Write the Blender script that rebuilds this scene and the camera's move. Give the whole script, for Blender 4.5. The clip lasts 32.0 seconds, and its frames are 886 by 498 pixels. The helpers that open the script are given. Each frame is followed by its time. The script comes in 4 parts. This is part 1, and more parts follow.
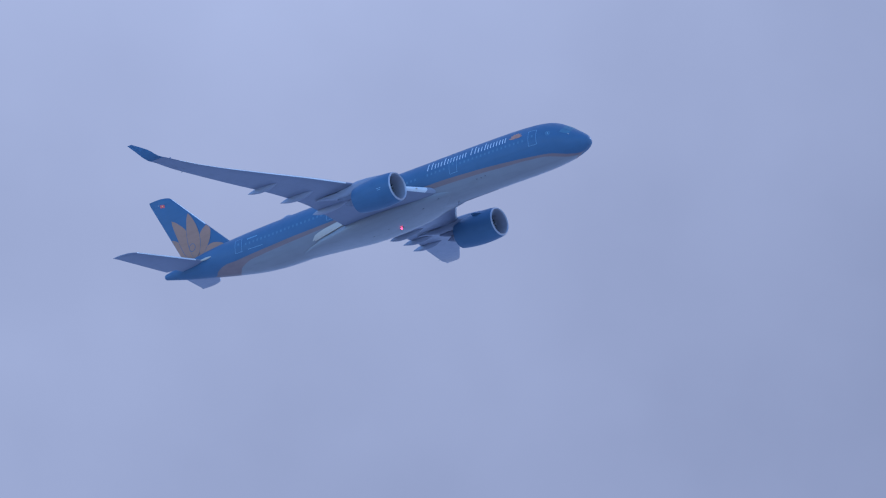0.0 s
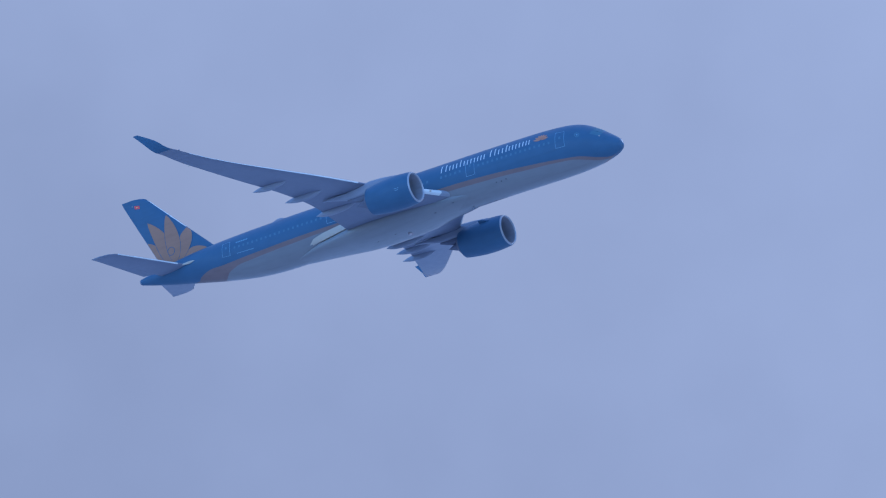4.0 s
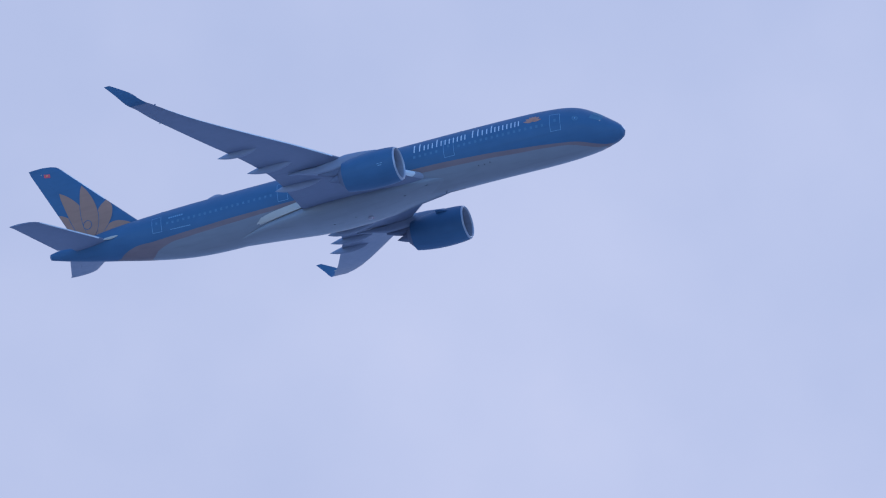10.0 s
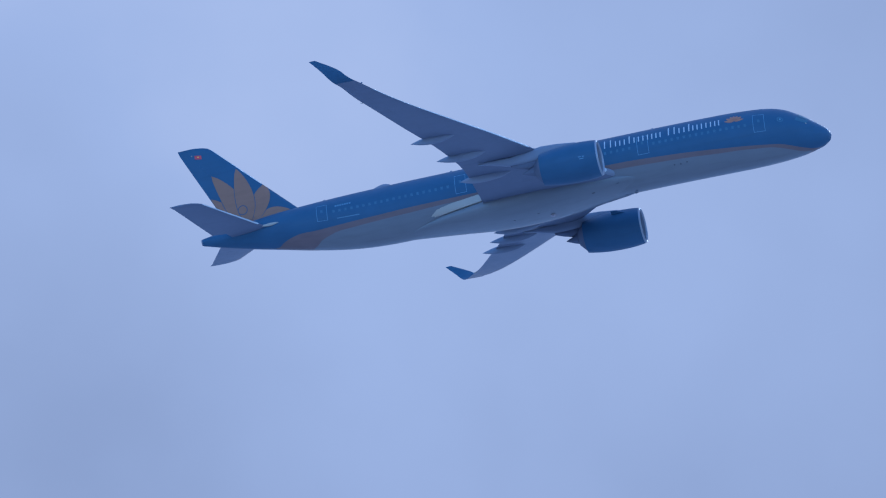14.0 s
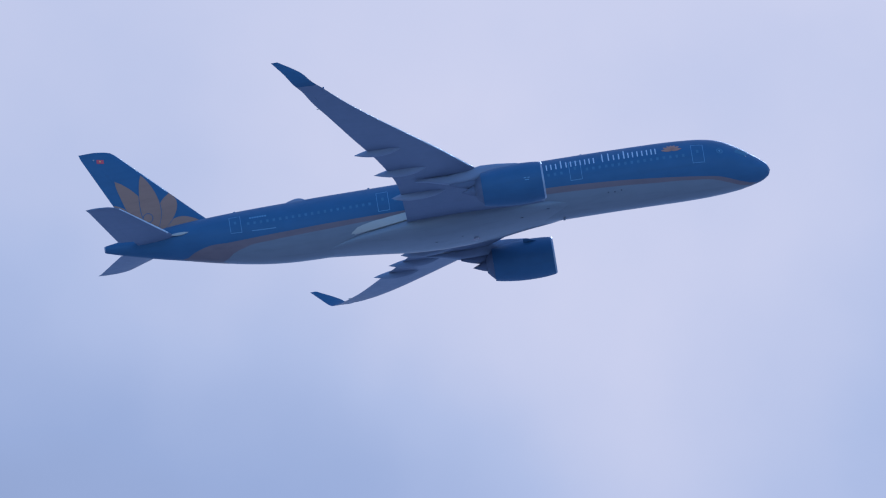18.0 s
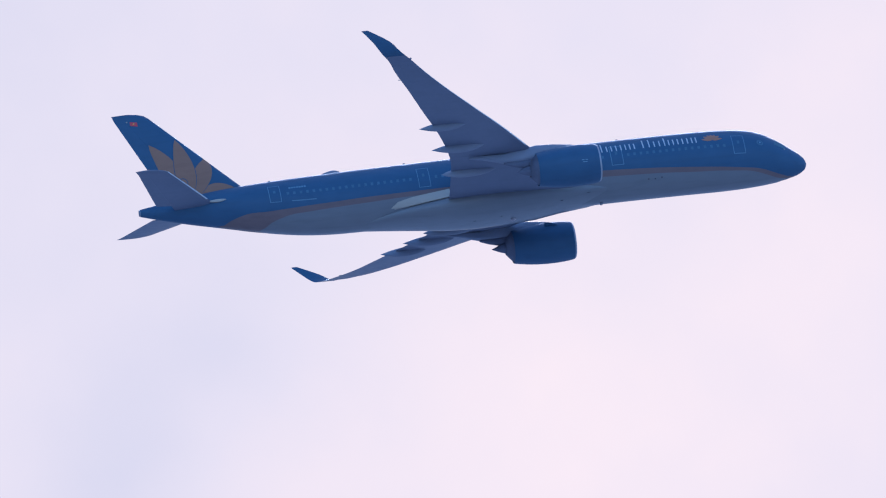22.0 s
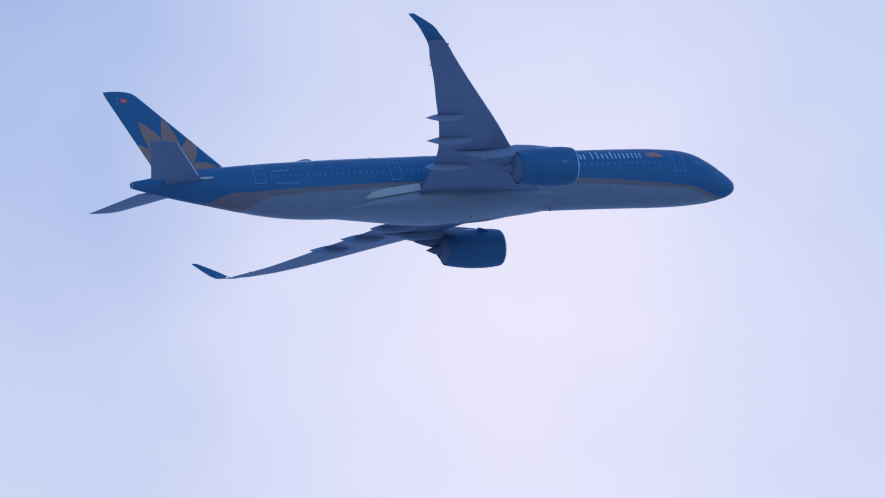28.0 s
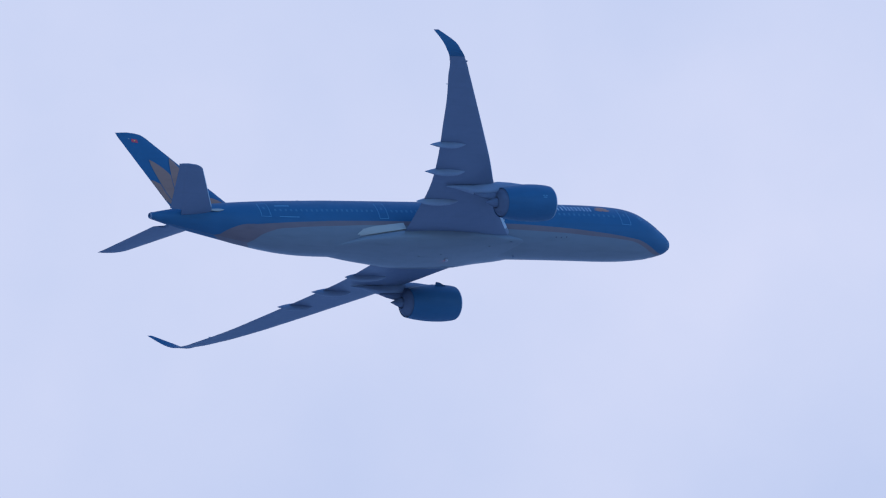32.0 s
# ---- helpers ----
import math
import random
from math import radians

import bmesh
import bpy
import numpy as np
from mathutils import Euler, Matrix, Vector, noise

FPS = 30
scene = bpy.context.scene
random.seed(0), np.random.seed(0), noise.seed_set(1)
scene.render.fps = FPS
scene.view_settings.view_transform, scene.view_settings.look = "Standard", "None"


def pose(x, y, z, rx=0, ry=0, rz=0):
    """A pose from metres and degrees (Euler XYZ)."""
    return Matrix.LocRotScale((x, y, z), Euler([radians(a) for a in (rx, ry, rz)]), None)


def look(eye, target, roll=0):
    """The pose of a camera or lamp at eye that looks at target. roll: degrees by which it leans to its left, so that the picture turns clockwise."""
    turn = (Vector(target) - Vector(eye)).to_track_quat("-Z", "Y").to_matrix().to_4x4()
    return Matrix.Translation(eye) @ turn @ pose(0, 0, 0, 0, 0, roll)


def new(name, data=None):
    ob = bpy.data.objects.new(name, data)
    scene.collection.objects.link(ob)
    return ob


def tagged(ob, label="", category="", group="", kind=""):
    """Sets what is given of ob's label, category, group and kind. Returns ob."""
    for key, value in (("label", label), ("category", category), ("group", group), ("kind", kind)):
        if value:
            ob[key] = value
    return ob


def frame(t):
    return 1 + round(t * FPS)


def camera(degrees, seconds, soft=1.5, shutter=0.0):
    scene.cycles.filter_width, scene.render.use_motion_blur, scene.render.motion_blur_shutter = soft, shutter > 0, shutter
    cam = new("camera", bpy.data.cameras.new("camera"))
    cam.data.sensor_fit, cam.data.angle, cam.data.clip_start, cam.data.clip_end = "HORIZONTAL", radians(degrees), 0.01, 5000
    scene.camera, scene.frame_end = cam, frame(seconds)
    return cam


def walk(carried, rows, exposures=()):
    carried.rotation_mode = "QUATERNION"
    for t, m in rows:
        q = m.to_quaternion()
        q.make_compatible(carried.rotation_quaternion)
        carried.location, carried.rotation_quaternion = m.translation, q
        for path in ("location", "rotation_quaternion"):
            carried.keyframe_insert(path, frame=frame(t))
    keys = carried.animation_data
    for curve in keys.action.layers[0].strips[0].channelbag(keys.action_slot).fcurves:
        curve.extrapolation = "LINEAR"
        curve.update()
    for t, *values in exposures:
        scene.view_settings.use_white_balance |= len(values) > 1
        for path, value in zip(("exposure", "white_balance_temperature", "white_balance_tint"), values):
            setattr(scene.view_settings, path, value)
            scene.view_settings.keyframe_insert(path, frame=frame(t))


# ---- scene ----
cam = camera(2.0, 32.0, soft=1.15)

# A telephoto camera on the ground that pans after the airliner: seconds, pan, tilt.
CAMERA_AIM = [
    (0, -0.1604, 14.8157),
    (0.25, -0.5062, 14.9192),
    (0.5, -0.8457, 15.0171),
    (0.75, -1.1630, 15.0982),
    (1, -1.4806, 15.1745),
    (1.25, -1.8214, 15.2545),
    (1.5, -2.1681, 15.3375),
    (1.75, -2.5052, 15.4281),
    (2, -2.8479, 15.5175),
    (2.25, -3.2030, 15.5952),
    (2.5, -3.5792, 15.6713),
    (2.75, -3.9975, 15.7527),
    (3, -4.4302, 15.8382),
    (3.25, -4.8536, 15.9313),
    (3.5, -5.2765, 16.0254),
    (3.75, -5.6975, 16.1123),
    (4, -6.1154, 16.1931),
    (4.25, -6.5320, 16.2697),
    (4.5, -6.9491, 16.3440),
    (4.75, -7.3684, 16.4180),
    (5, -7.7916, 16.4936),
    (5.25, -8.2206, 16.5727),
    (5.5, -8.6570, 16.6571),
    (5.75, -9.1031, 16.7463),
    (6, -9.5475, 16.8368),
    (6.25, -9.9774, 16.9273),
    (6.5, -10.4051, 17.0191),
    (6.75, -10.8359, 17.1143),
    (7, -11.2795, 17.2089),
    (7.25, -11.7515, 17.2988),
    (7.5, -12.2395, 17.3875),
    (7.75, -12.7414, 17.4778),
    (8, -13.2409, 17.5689),
    (8.25, -13.7147, 17.6620),
    (8.5, -14.1808, 17.7532),
    (8.75, -14.6454, 17.8375),
    (9, -15.1215, 17.9195),
    (9.25, -15.6254, 18.0043),
    (9.5, -16.1536, 18.0848),
    (9.75, -16.7194, 18.1487),
    (10, -17.2860, 18.2166),
    (10.25, -17.8153, 18.3073),
    (10.5, -18.3249, 18.4132),
    (10.75, -18.8139, 18.5423),
    (11, -19.3029, 18.6670),
    (11.25, -19.8208, 18.7552),
    (11.5, -20.3400, 18.8278),
    (11.75, -20.8301, 18.8954),
    (12, -21.3266, 18.9567),
    (12.25, -21.8640, 19.0139),
    (12.5, -22.4156, 19.0677),
    (12.75, -22.9665, 19.1199),
    (13, -23.5154, 19.1703),
    (13.25, -24.0530, 19.2187),
    (13.5, -24.5869, 19.2668),
    (13.75, -25.1151, 19.3164),
    (14, -25.6582, 19.3675),
    (14.25, -26.2455, 19.4216),
    (14.5, -26.8478, 19.4772),
    (14.75, -27.4392, 19.5355),
    (15, -28.0249, 19.5977),
    (15.25, -28.6081, 19.6622),
    (15.5, -29.1921, 19.7272),
    (15.75, -29.7803, 19.7909),
    (16, -30.3760, 19.8516),
    (16.25, -30.9825, 19.9076),
    (16.5, -31.6031, 19.9570),
    (16.75, -32.2396, 19.9990),
    (17, -32.8789, 20.0403),
    (17.25, -33.5141, 20.0856),
    (17.5, -34.1404, 20.1329),
    (17.75, -34.7454, 20.1836),
    (18, -35.3421, 20.2326),
    (18.25, -35.9419, 20.2737),
    (18.5, -36.5377, 20.3104),
    (18.75, -37.1228, 20.3443),
    (19, -37.7071, 20.3750),
    (19.25, -38.2960, 20.4026),
    (19.5, -38.8973, 20.4271),
    (19.75, -39.5284, 20.4483),
    (20, -40.1677, 20.4670),
    (20.25, -40.8004, 20.4835),
    (20.5, -41.4230, 20.4989),
    (20.75, -42.0234, 20.5143),
    (21, -42.6119, 20.5303),
    (21.25, -43.2016, 20.5503),
    (21.5, -43.7720, 20.5676),
    (21.75, -44.2945, 20.5754),
    (22, -44.8077, 20.5781),
    (22.25, -45.3499, 20.5750),
    (22.5, -45.8940, 20.5755),
    (22.75, -46.4130, 20.5945),
    (23, -46.9456, 20.6153),
    (23.25, -47.5270, 20.6244),
    (23.5, -48.1398, 20.6268),
    (23.75, -48.7877, 20.6214),
    (24, -49.4438, 20.6124),
    (24.25, -50.0846, 20.6029),
    (24.5, -50.7038, 20.5948),
    (24.75, -51.2841, 20.5918),
    (25, -51.8329, 20.5914),
    (25.25, -52.3429, 20.5942),
    (25.5, -52.8414, 20.5960),
    (25.75, -53.3677, 20.5933),
    (26, -53.9176, 20.5884),
    (26.25, -54.4814, 20.5802),
    (26.5, -55.0493, 20.5677),
    (26.75, -55.6116, 20.5501),
    (27, -56.1586, 20.5263),
    (27.25, -56.6804, 20.4954),
    (27.5, -57.1674, 20.4564),
    (27.75, -57.6249, 20.4034),
    (28, -58.0625, 20.3561),
    (28.25, -58.4663, 20.3414),
    (28.5, -58.8746, 20.3277),
    (28.75, -59.3235, 20.2848),
    (29, -59.8053, 20.2364),
    (29.25, -60.3354, 20.1975),
    (29.5, -60.8820, 20.1642),
    (29.75, -61.4101, 20.1372),
    (30, -61.9454, 20.1171),
    (30.25, -62.5237, 20.1099),
    (30.5, -63.0800, 20.0992),
    (30.75, -63.5354, 20.0677),
    (31, -63.9680, 20.0245),
    (31.25, -64.4372, 19.9687),
    (31.5, -64.9173, 19.9129),
    (31.75, -65.4054, 19.8734),
    (32, -65.8966, 19.8384),
]
# The airliner's nose datum on its climb: seconds, x, y, z, bank, pitch, heading.
FLIGHT = [
    (0, 26.42, 3010.04, 813.22, 0.094, -8.858, -36.649),
    (0.25, 44.63, 2997.02, 814.49, 0.144, -8.809, -36.610),
    (0.5, 62.81, 2984.65, 815.94, 0.207, -8.777, -36.585),
    (0.75, 80.94, 2973.25, 817.66, 0.286, -8.777, -36.584),
    (1, 99.07, 2961.89, 819.41, 0.336, -8.797, -36.611),
    (1.25, 117.25, 2949.59, 820.93, 0.328, -8.820, -36.659),
    (1.5, 135.52, 2936.38, 822.21, 0.317, -8.819, -36.679),
    (1.75, 153.87, 2922.61, 823.33, 0.355, -8.783, -36.639),
    (2, 172.29, 2908.82, 824.46, 0.393, -8.756, -36.595),
    (2.25, 190.72, 2895.49, 825.76, 0.381, -8.772, -36.608),
    (2.5, 209.20, 2882.63, 827.18, 0.358, -8.782, -36.652),
    (2.75, 227.72, 2870.12, 828.68, 0.370, -8.739, -36.687),
    (3, 246.33, 2857.72, 830.22, 0.402, -8.701, -36.707),
    (3.25, 265.01, 2845.20, 831.78, 0.427, -8.731, -36.713),
    (3.5, 283.79, 2832.48, 833.32, 0.428, -8.791, -36.711),
    (3.75, 302.63, 2819.54, 834.81, 0.394, -8.829, -36.707),
    (4, 321.52, 2806.32, 836.23, 0.331, -8.840, -36.705),
    (4.25, 340.46, 2792.79, 837.58, 0.251, -8.831, -36.707),
    (4.5, 359.41, 2778.87, 838.83, 0.164, -8.808, -36.715),
    (4.75, 378.37, 2764.51, 839.97, 0.083, -8.778, -36.731),
    (5, 397.30, 2749.66, 841.00, 0.017, -8.747, -36.757),
    (5.25, 416.21, 2734.27, 841.88, -0.021, -8.722, -36.796),
    (5.5, 435.07, 2718.27, 842.62, -0.021, -8.708, -36.851),
    (5.75, 453.88, 2701.77, 843.23, 0.015, -8.709, -36.916),
    (6, 472.77, 2685.51, 843.92, 0.034, -8.710, -36.967),
    (6.25, 491.84, 2670.17, 844.88, -0.007, -8.699, -36.983),
    (6.5, 511.03, 2655.54, 846.06, -0.055, -8.686, -36.995),
    (6.75, 530.27, 2641.21, 847.34, -0.058, -8.684, -37.034),
    (7, 549.50, 2626.83, 848.59, -0.057, -8.673, -37.091),
    (7.25, 568.69, 2612.09, 849.73, -0.097, -8.638, -37.147),
    (7.5, 587.84, 2596.94, 850.74, -0.156, -8.604, -37.196),
    (7.75, 606.95, 2581.41, 851.65, -0.199, -8.592, -37.233),
    (8, 626.05, 2565.75, 852.52, -0.229, -8.580, -37.270),
    (8.25, 645.20, 2550.20, 853.42, -0.251, -8.545, -37.315),
    (8.5, 664.41, 2534.89, 854.40, -0.240, -8.520, -37.357),
    (8.75, 683.68, 2519.84, 855.49, -0.175, -8.534, -37.385),
    (9, 703.02, 2504.89, 856.63, -0.091, -8.553, -37.408),
    (9.25, 722.34, 2489.75, 857.69, -0.030, -8.539, -37.435),
    (9.5, 741.50, 2473.80, 858.49, -0.013, -8.516, -37.458),
    (9.75, 760.39, 2456.76, 858.93, -0.039, -8.508, -37.471),
    (10, 779.41, 2440.01, 859.47, -0.041, -8.494, -37.493),
    (10.25, 798.86, 2424.82, 860.54, 0.031, -8.455, -37.541),
    (10.5, 818.51, 2410.22, 861.83, 0.112, -8.431, -37.584),
    (10.75, 838.00, 2394.94, 862.91, 0.129, -8.458, -37.595),
    (11, 857.23, 2378.67, 863.67, 0.126, -8.494, -37.599),
    (11.25, 876.22, 2361.46, 864.10, 0.155, -8.491, -37.627),
    (11.5, 895.17, 2343.94, 864.41, 0.206, -8.454, -37.667),
    (11.75, 914.25, 2326.66, 864.82, 0.252, -8.405, -37.703),
    (12, 933.36, 2309.41, 865.25, 0.278, -8.378, -37.735),
    (12.25, 952.38, 2291.81, 865.59, 0.276, -8.393, -37.772),
    (12.5, 971.26, 2273.83, 865.79, 0.259, -8.404, -37.816),
    (12.75, 990.02, 2255.56, 865.86, 0.243, -8.369, -37.867),
    (13, 1008.78, 2237.32, 865.94, 0.227, -8.331, -37.915),
    (13.25, 1027.64, 2219.45, 866.16, 0.207, -8.334, -37.951),
    (13.5, 1046.68, 2202.08, 866.57, 0.182, -8.357, -37.977),
    (13.75, 1065.86, 2185.16, 867.13, 0.153, -8.366, -38.002),
    (14, 1084.98, 2168.17, 867.63, 0.125, -8.359, -38.040),
    (14.25, 1103.82, 2150.62, 867.90, 0.104, -8.339, -38.097),
    (14.5, 1122.48, 2132.78, 868.05, 0.089, -8.323, -38.154),
    (14.75, 1141.08, 2115.01, 868.23, 0.074, -8.325, -38.188),
    (15, 1159.65, 2097.38, 868.48, 0.057, -8.344, -38.201),
    (15.25, 1178.19, 2079.86, 868.78, 0.039, -8.375, -38.200),
    (15.5, 1196.68, 2062.43, 869.13, 0.017, -8.413, -38.193),
    (15.75, 1215.13, 2045.09, 869.52, -0.009, -8.454, -38.186),
    (16, 1233.53, 2027.81, 869.95, -0.040, -8.492, -38.188),
    (16.25, 1251.88, 2010.58, 870.40, -0.076, -8.522, -38.205),
    (16.5, 1270.18, 1993.38, 870.89, -0.120, -8.540, -38.244),
    (16.75, 1288.39, 1976.14, 871.36, -0.165, -8.547, -38.304),
    (17, 1306.34, 1958.52, 871.68, -0.181, -8.573, -38.343),
    (17.25, 1323.89, 1940.31, 871.75, -0.149, -8.637, -38.332),
    (17.5, 1341.29, 1921.90, 871.72, -0.115, -8.696, -38.330),
    (17.75, 1358.78, 1903.73, 871.78, -0.127, -8.708, -38.388),
    (18, 1376.40, 1885.87, 871.96, -0.148, -8.717, -38.452),
    (18.25, 1394.06, 1868.22, 872.23, -0.143, -8.764, -38.462),
    (18.5, 1411.58, 1850.51, 872.47, -0.143, -8.826, -38.442),
    (18.75, 1428.85, 1832.61, 872.60, -0.182, -8.870, -38.434),
    (19, 1446.23, 1815.02, 872.86, -0.223, -8.904, -38.449),
    (19.25, 1464.06, 1798.21, 873.46, -0.232, -8.944, -38.485),
    (19.5, 1482.01, 1781.72, 874.21, -0.230, -8.988, -38.516),
    (19.75, 1499.67, 1765.02, 874.82, -0.243, -9.032, -38.515),
    (20, 1517.07, 1748.12, 875.33, -0.262, -9.078, -38.482),
    (20.25, 1534.29, 1731.16, 875.78, -0.269, -9.125, -38.431),
    (20.5, 1551.41, 1714.21, 876.23, -0.280, -9.166, -38.399),
    (20.75, 1568.47, 1697.32, 876.69, -0.304, -9.195, -38.414),
    (21, 1585.51, 1680.55, 877.20, -0.328, -9.241, -38.420),
    (21.25, 1602.57, 1663.97, 877.80, -0.332, -9.325, -38.374),
    (21.5, 1619.81, 1647.70, 878.54, -0.320, -9.402, -38.332),
    (21.75, 1637.29, 1631.81, 879.44, -0.302, -9.428, -38.352),
    (22, 1654.71, 1615.98, 880.33, -0.305, -9.420, -38.382),
    (22.25, 1671.81, 1599.94, 881.07, -0.339, -9.408, -38.361),
    (22.5, 1688.90, 1584.01, 881.87, -0.352, -9.426, -38.322),
    (22.75, 1706.32, 1568.50, 882.90, -0.304, -9.488, -38.303),
    (23, 1723.92, 1553.28, 884.08, -0.282, -9.557, -38.302),
    (23.25, 1741.49, 1538.11, 885.25, -0.361, -9.591, -38.305),
    (23.5, 1758.95, 1522.93, 886.39, -0.462, -9.607, -38.286),
    (23.75, 1776.22, 1507.68, 887.46, -0.497, -9.634, -38.229),
    (24, 1793.03, 1492.13, 888.35, -0.500, -9.693, -38.138),
    (24.25, 1809.26, 1476.16, 888.99, -0.524, -9.792, -38.033),
    (24.5, 1825.47, 1460.23, 889.65, -0.583, -9.881, -37.959),
    (24.75, 1842.25, 1444.84, 890.59, -0.673, -9.913, -37.948),
    (25, 1859.69, 1430.04, 891.84, -0.775, -9.920, -37.963),
    (25.25, 1877.66, 1415.72, 893.36, -0.874, -9.939, -37.961),
    (25.5, 1895.82, 1401.61, 894.99, -0.992, -9.965, -37.934),
    (25.75, 1913.87, 1387.44, 896.56, -1.156, -9.983, -37.888),
    (26, 1931.72, 1373.13, 898.06, -1.365, -9.992, -37.825),
    (26.25, 1949.36, 1358.69, 899.47, -1.614, -9.993, -37.749),
    (26.5, 1966.81, 1344.12, 900.79, -1.898, -9.987, -37.661),
    (26.75, 1984.04, 1329.42, 902.02, -2.209, -9.976, -37.566),
    (27, 2001.05, 1314.58, 903.16, -2.544, -9.961, -37.466),
    (27.25, 2017.83, 1299.60, 904.21, -2.896, -9.944, -37.363),
    (27.5, 2034.39, 1284.49, 905.16, -3.260, -9.925, -37.262),
    (27.75, 2050.77, 1269.27, 906.04, -3.633, -9.905, -37.166),
    (28, 2067.25, 1254.14, 906.95, -4.032, -9.888, -37.084),
    (28.25, 2084.13, 1239.30, 908.03, -4.469, -9.878, -37.014),
    (28.5, 2101.60, 1224.85, 909.35, -4.936, -9.888, -36.903),
    (28.75, 2119.65, 1210.76, 910.92, -5.424, -9.925, -36.711),
    (29, 2137.72, 1196.70, 912.46, -5.949, -9.946, -36.489),
    (29.25, 2155.32, 1182.37, 913.77, -6.526, -9.920, -36.296),
    (29.5, 2173.01, 1168.09, 915.12, -7.147, -9.910, -36.124),
    (29.75, 2191.37, 1154.15, 916.78, -7.794, -9.969, -35.949),
    (30, 2209.90, 1140.30, 918.50, -8.454, -10.034, -35.765),
    (30.25, 2228.06, 1126.25, 920.02, -9.107, -10.043, -35.565),
    (30.5, 2246.11, 1112.14, 921.50, -9.705, -10.060, -35.347),
    (30.75, 2264.48, 1098.17, 923.13, -10.234, -10.147, -35.108),
    (31, 2283.42, 1084.45, 924.98, -10.838, -10.221, -34.847),
    (31.25, 2302.99, 1070.98, 927.00, -11.635, -10.201, -34.570),
    (31.5, 2322.53, 1057.47, 928.98, -12.479, -10.154, -34.291),
    (31.75, 2341.45, 1043.66, 930.75, -13.205, -10.160, -34.021),
    (32, 2359.94, 1029.65, 932.38, -13.847, -10.205, -33.758),
]
# The picture starts a little brighter; its white balance is bluish and drifts with the cloud behind.
EXPOSURES = [
    (0, 0.92, 4700, 16), (1, 1.03, 4700, 16), (2, 0.96, 4480, 12), (3, 0.90, 4450, 13), (6, 0.83, 4700, 12), (9, 0.73, 4780, 16), (10, 0.60, 4640, 15), (11, 0.60, 4680, 14), (12, 0.51, 4520, 13), (13, 0.55, 4620, 15), (14, 0.45, 4300, 11),
    (17, 0.34, 4250, 9), (18, 0.25, 4400, 13), (19, 0.29, 4420, 14), (20, 0.20, 4330, 13), (21, 0.27, 4510, 14), (23, 0.26, 4530, 13), (25, 0.17, 4250, 12), (28, 0.18, 4300, 12), (30, 0.17, 4330, 11), (31, 0.17, 4350, 13), (32, 0.14, 4230, 10),
]
walk(cam, [(t, pose(0, 0, 1.7, 90 + tilt, 0, pan)) for t, pan, tilt in CAMERA_AIM], EXPOSURES)

# ---- world, sun ----
# Brighter and darker patches of cloud: pan, tilt and size in degrees, stops.
CLOUDS = [
    (-45.6, 20.0, 8.0, 1.25), (-61.7, 19.0, 8.0, 1.13), (-36.5, 22.5, 8.0, 1.04), (-17.6, 17.5, 8.0, 0.50),
    (-3.6, 13.0, 8.0, -0.65), (-53.3, 16.5, 8.0, 1.41), (-67.3, 20.0, 3.2, 0.68), (-23.9, 20.5, 3.2, 0.51),
    (-11.3, 15.5, 5.0, 0.21), (-41.4, 19.0, 3.2, 0.36), (-34.4, 19.5, 1.2, -0.49), (-58.2, 20.5, 1.2, 0.34),
    (-49.8, 20.5, 1.2, 0.25), (-31.6, 20.5, 2.0, -0.33), (-24.6, 19.0, 1.2, -0.38), (-21.8, 18.5, 1.2, -0.17),
    (-0.1, 16.0, 2.0, 0.30), (-64.5, 20.5, 2.0, 0.18), (-36.5, 20.0, 1.2, -0.22), (-19.7, 18.5, 1.2, 0.15),
    (-26.0, 19.5, 1.2, 0.16), (-23.9, 18.5, 1.2, 0.23),
]
# Small wisps and gaps between them.
WISPS = [
    (-0.6, 15.2, 0.8, -0.10), (-1.9, 16.0, 0.7, -0.13), (-5.4, 16.3, 0.7, -0.10), (-9.7, 16.9, 0.7, 0.14),
    (-11.1, 17.0, 0.7, 0.10), (-13.0, 17.9, 0.5, -0.14), (-13.3, 18.0, 0.5, 0.08), (-17.3, 18.0, 0.8, 0.12),
    (-19.6, 18.4, 0.7, 0.08), (-20.5, 18.7, 0.6, 0.07), (-20.6, 19.4, 0.6, 0.04), (-21.9, 19.3, 0.7, -0.08),
    (-22.7, 19.6, 0.6, -0.08), (-23.3, 19.0, 0.5, 0.10), (-23.6, 19.5, 0.6, 0.14), (-24.2, 18.8, 0.7, -0.10),
]
FAR_WISPS = [
    (-24.4, 19.6, 0.6, -0.08), (-33.0, 19.6, 0.5, 0.16), (-33.8, 20.3, 0.7, -0.12), (-35.0, 19.7, 0.6, -0.12),
    (-35.7, 20.1, 0.55, 0.14), (-36.3, 20.2, 0.6, 0.15), (-36.8, 19.9, 0.6, -0.14), (-37.7, 19.9, 0.5, 0.10),
    (-39.4, 20.1, 0.7, -0.10), (-40.2, 20.2, 0.8, 0.10), (-44.1, 20.3, 0.45, -0.16), (-45.0, 20.3, 0.8, 0.10),
    (-52.8, 20.8, 0.7, -0.14), (-52.8, 20.3, 0.6, -0.10), (-57.1, 20.9, 0.8, -0.30), (-58.1, 20.1, 0.9, 0.10),
]
SUN_AZ, SUN_EL = -48.0, 34.0  # degrees: to the left of +y, above the horizon


def toward(az, el):
    a, e = radians(az), radians(el)
    return Vector((-math.sin(a) * math.cos(e), math.cos(a) * math.cos(e), math.sin(e)))


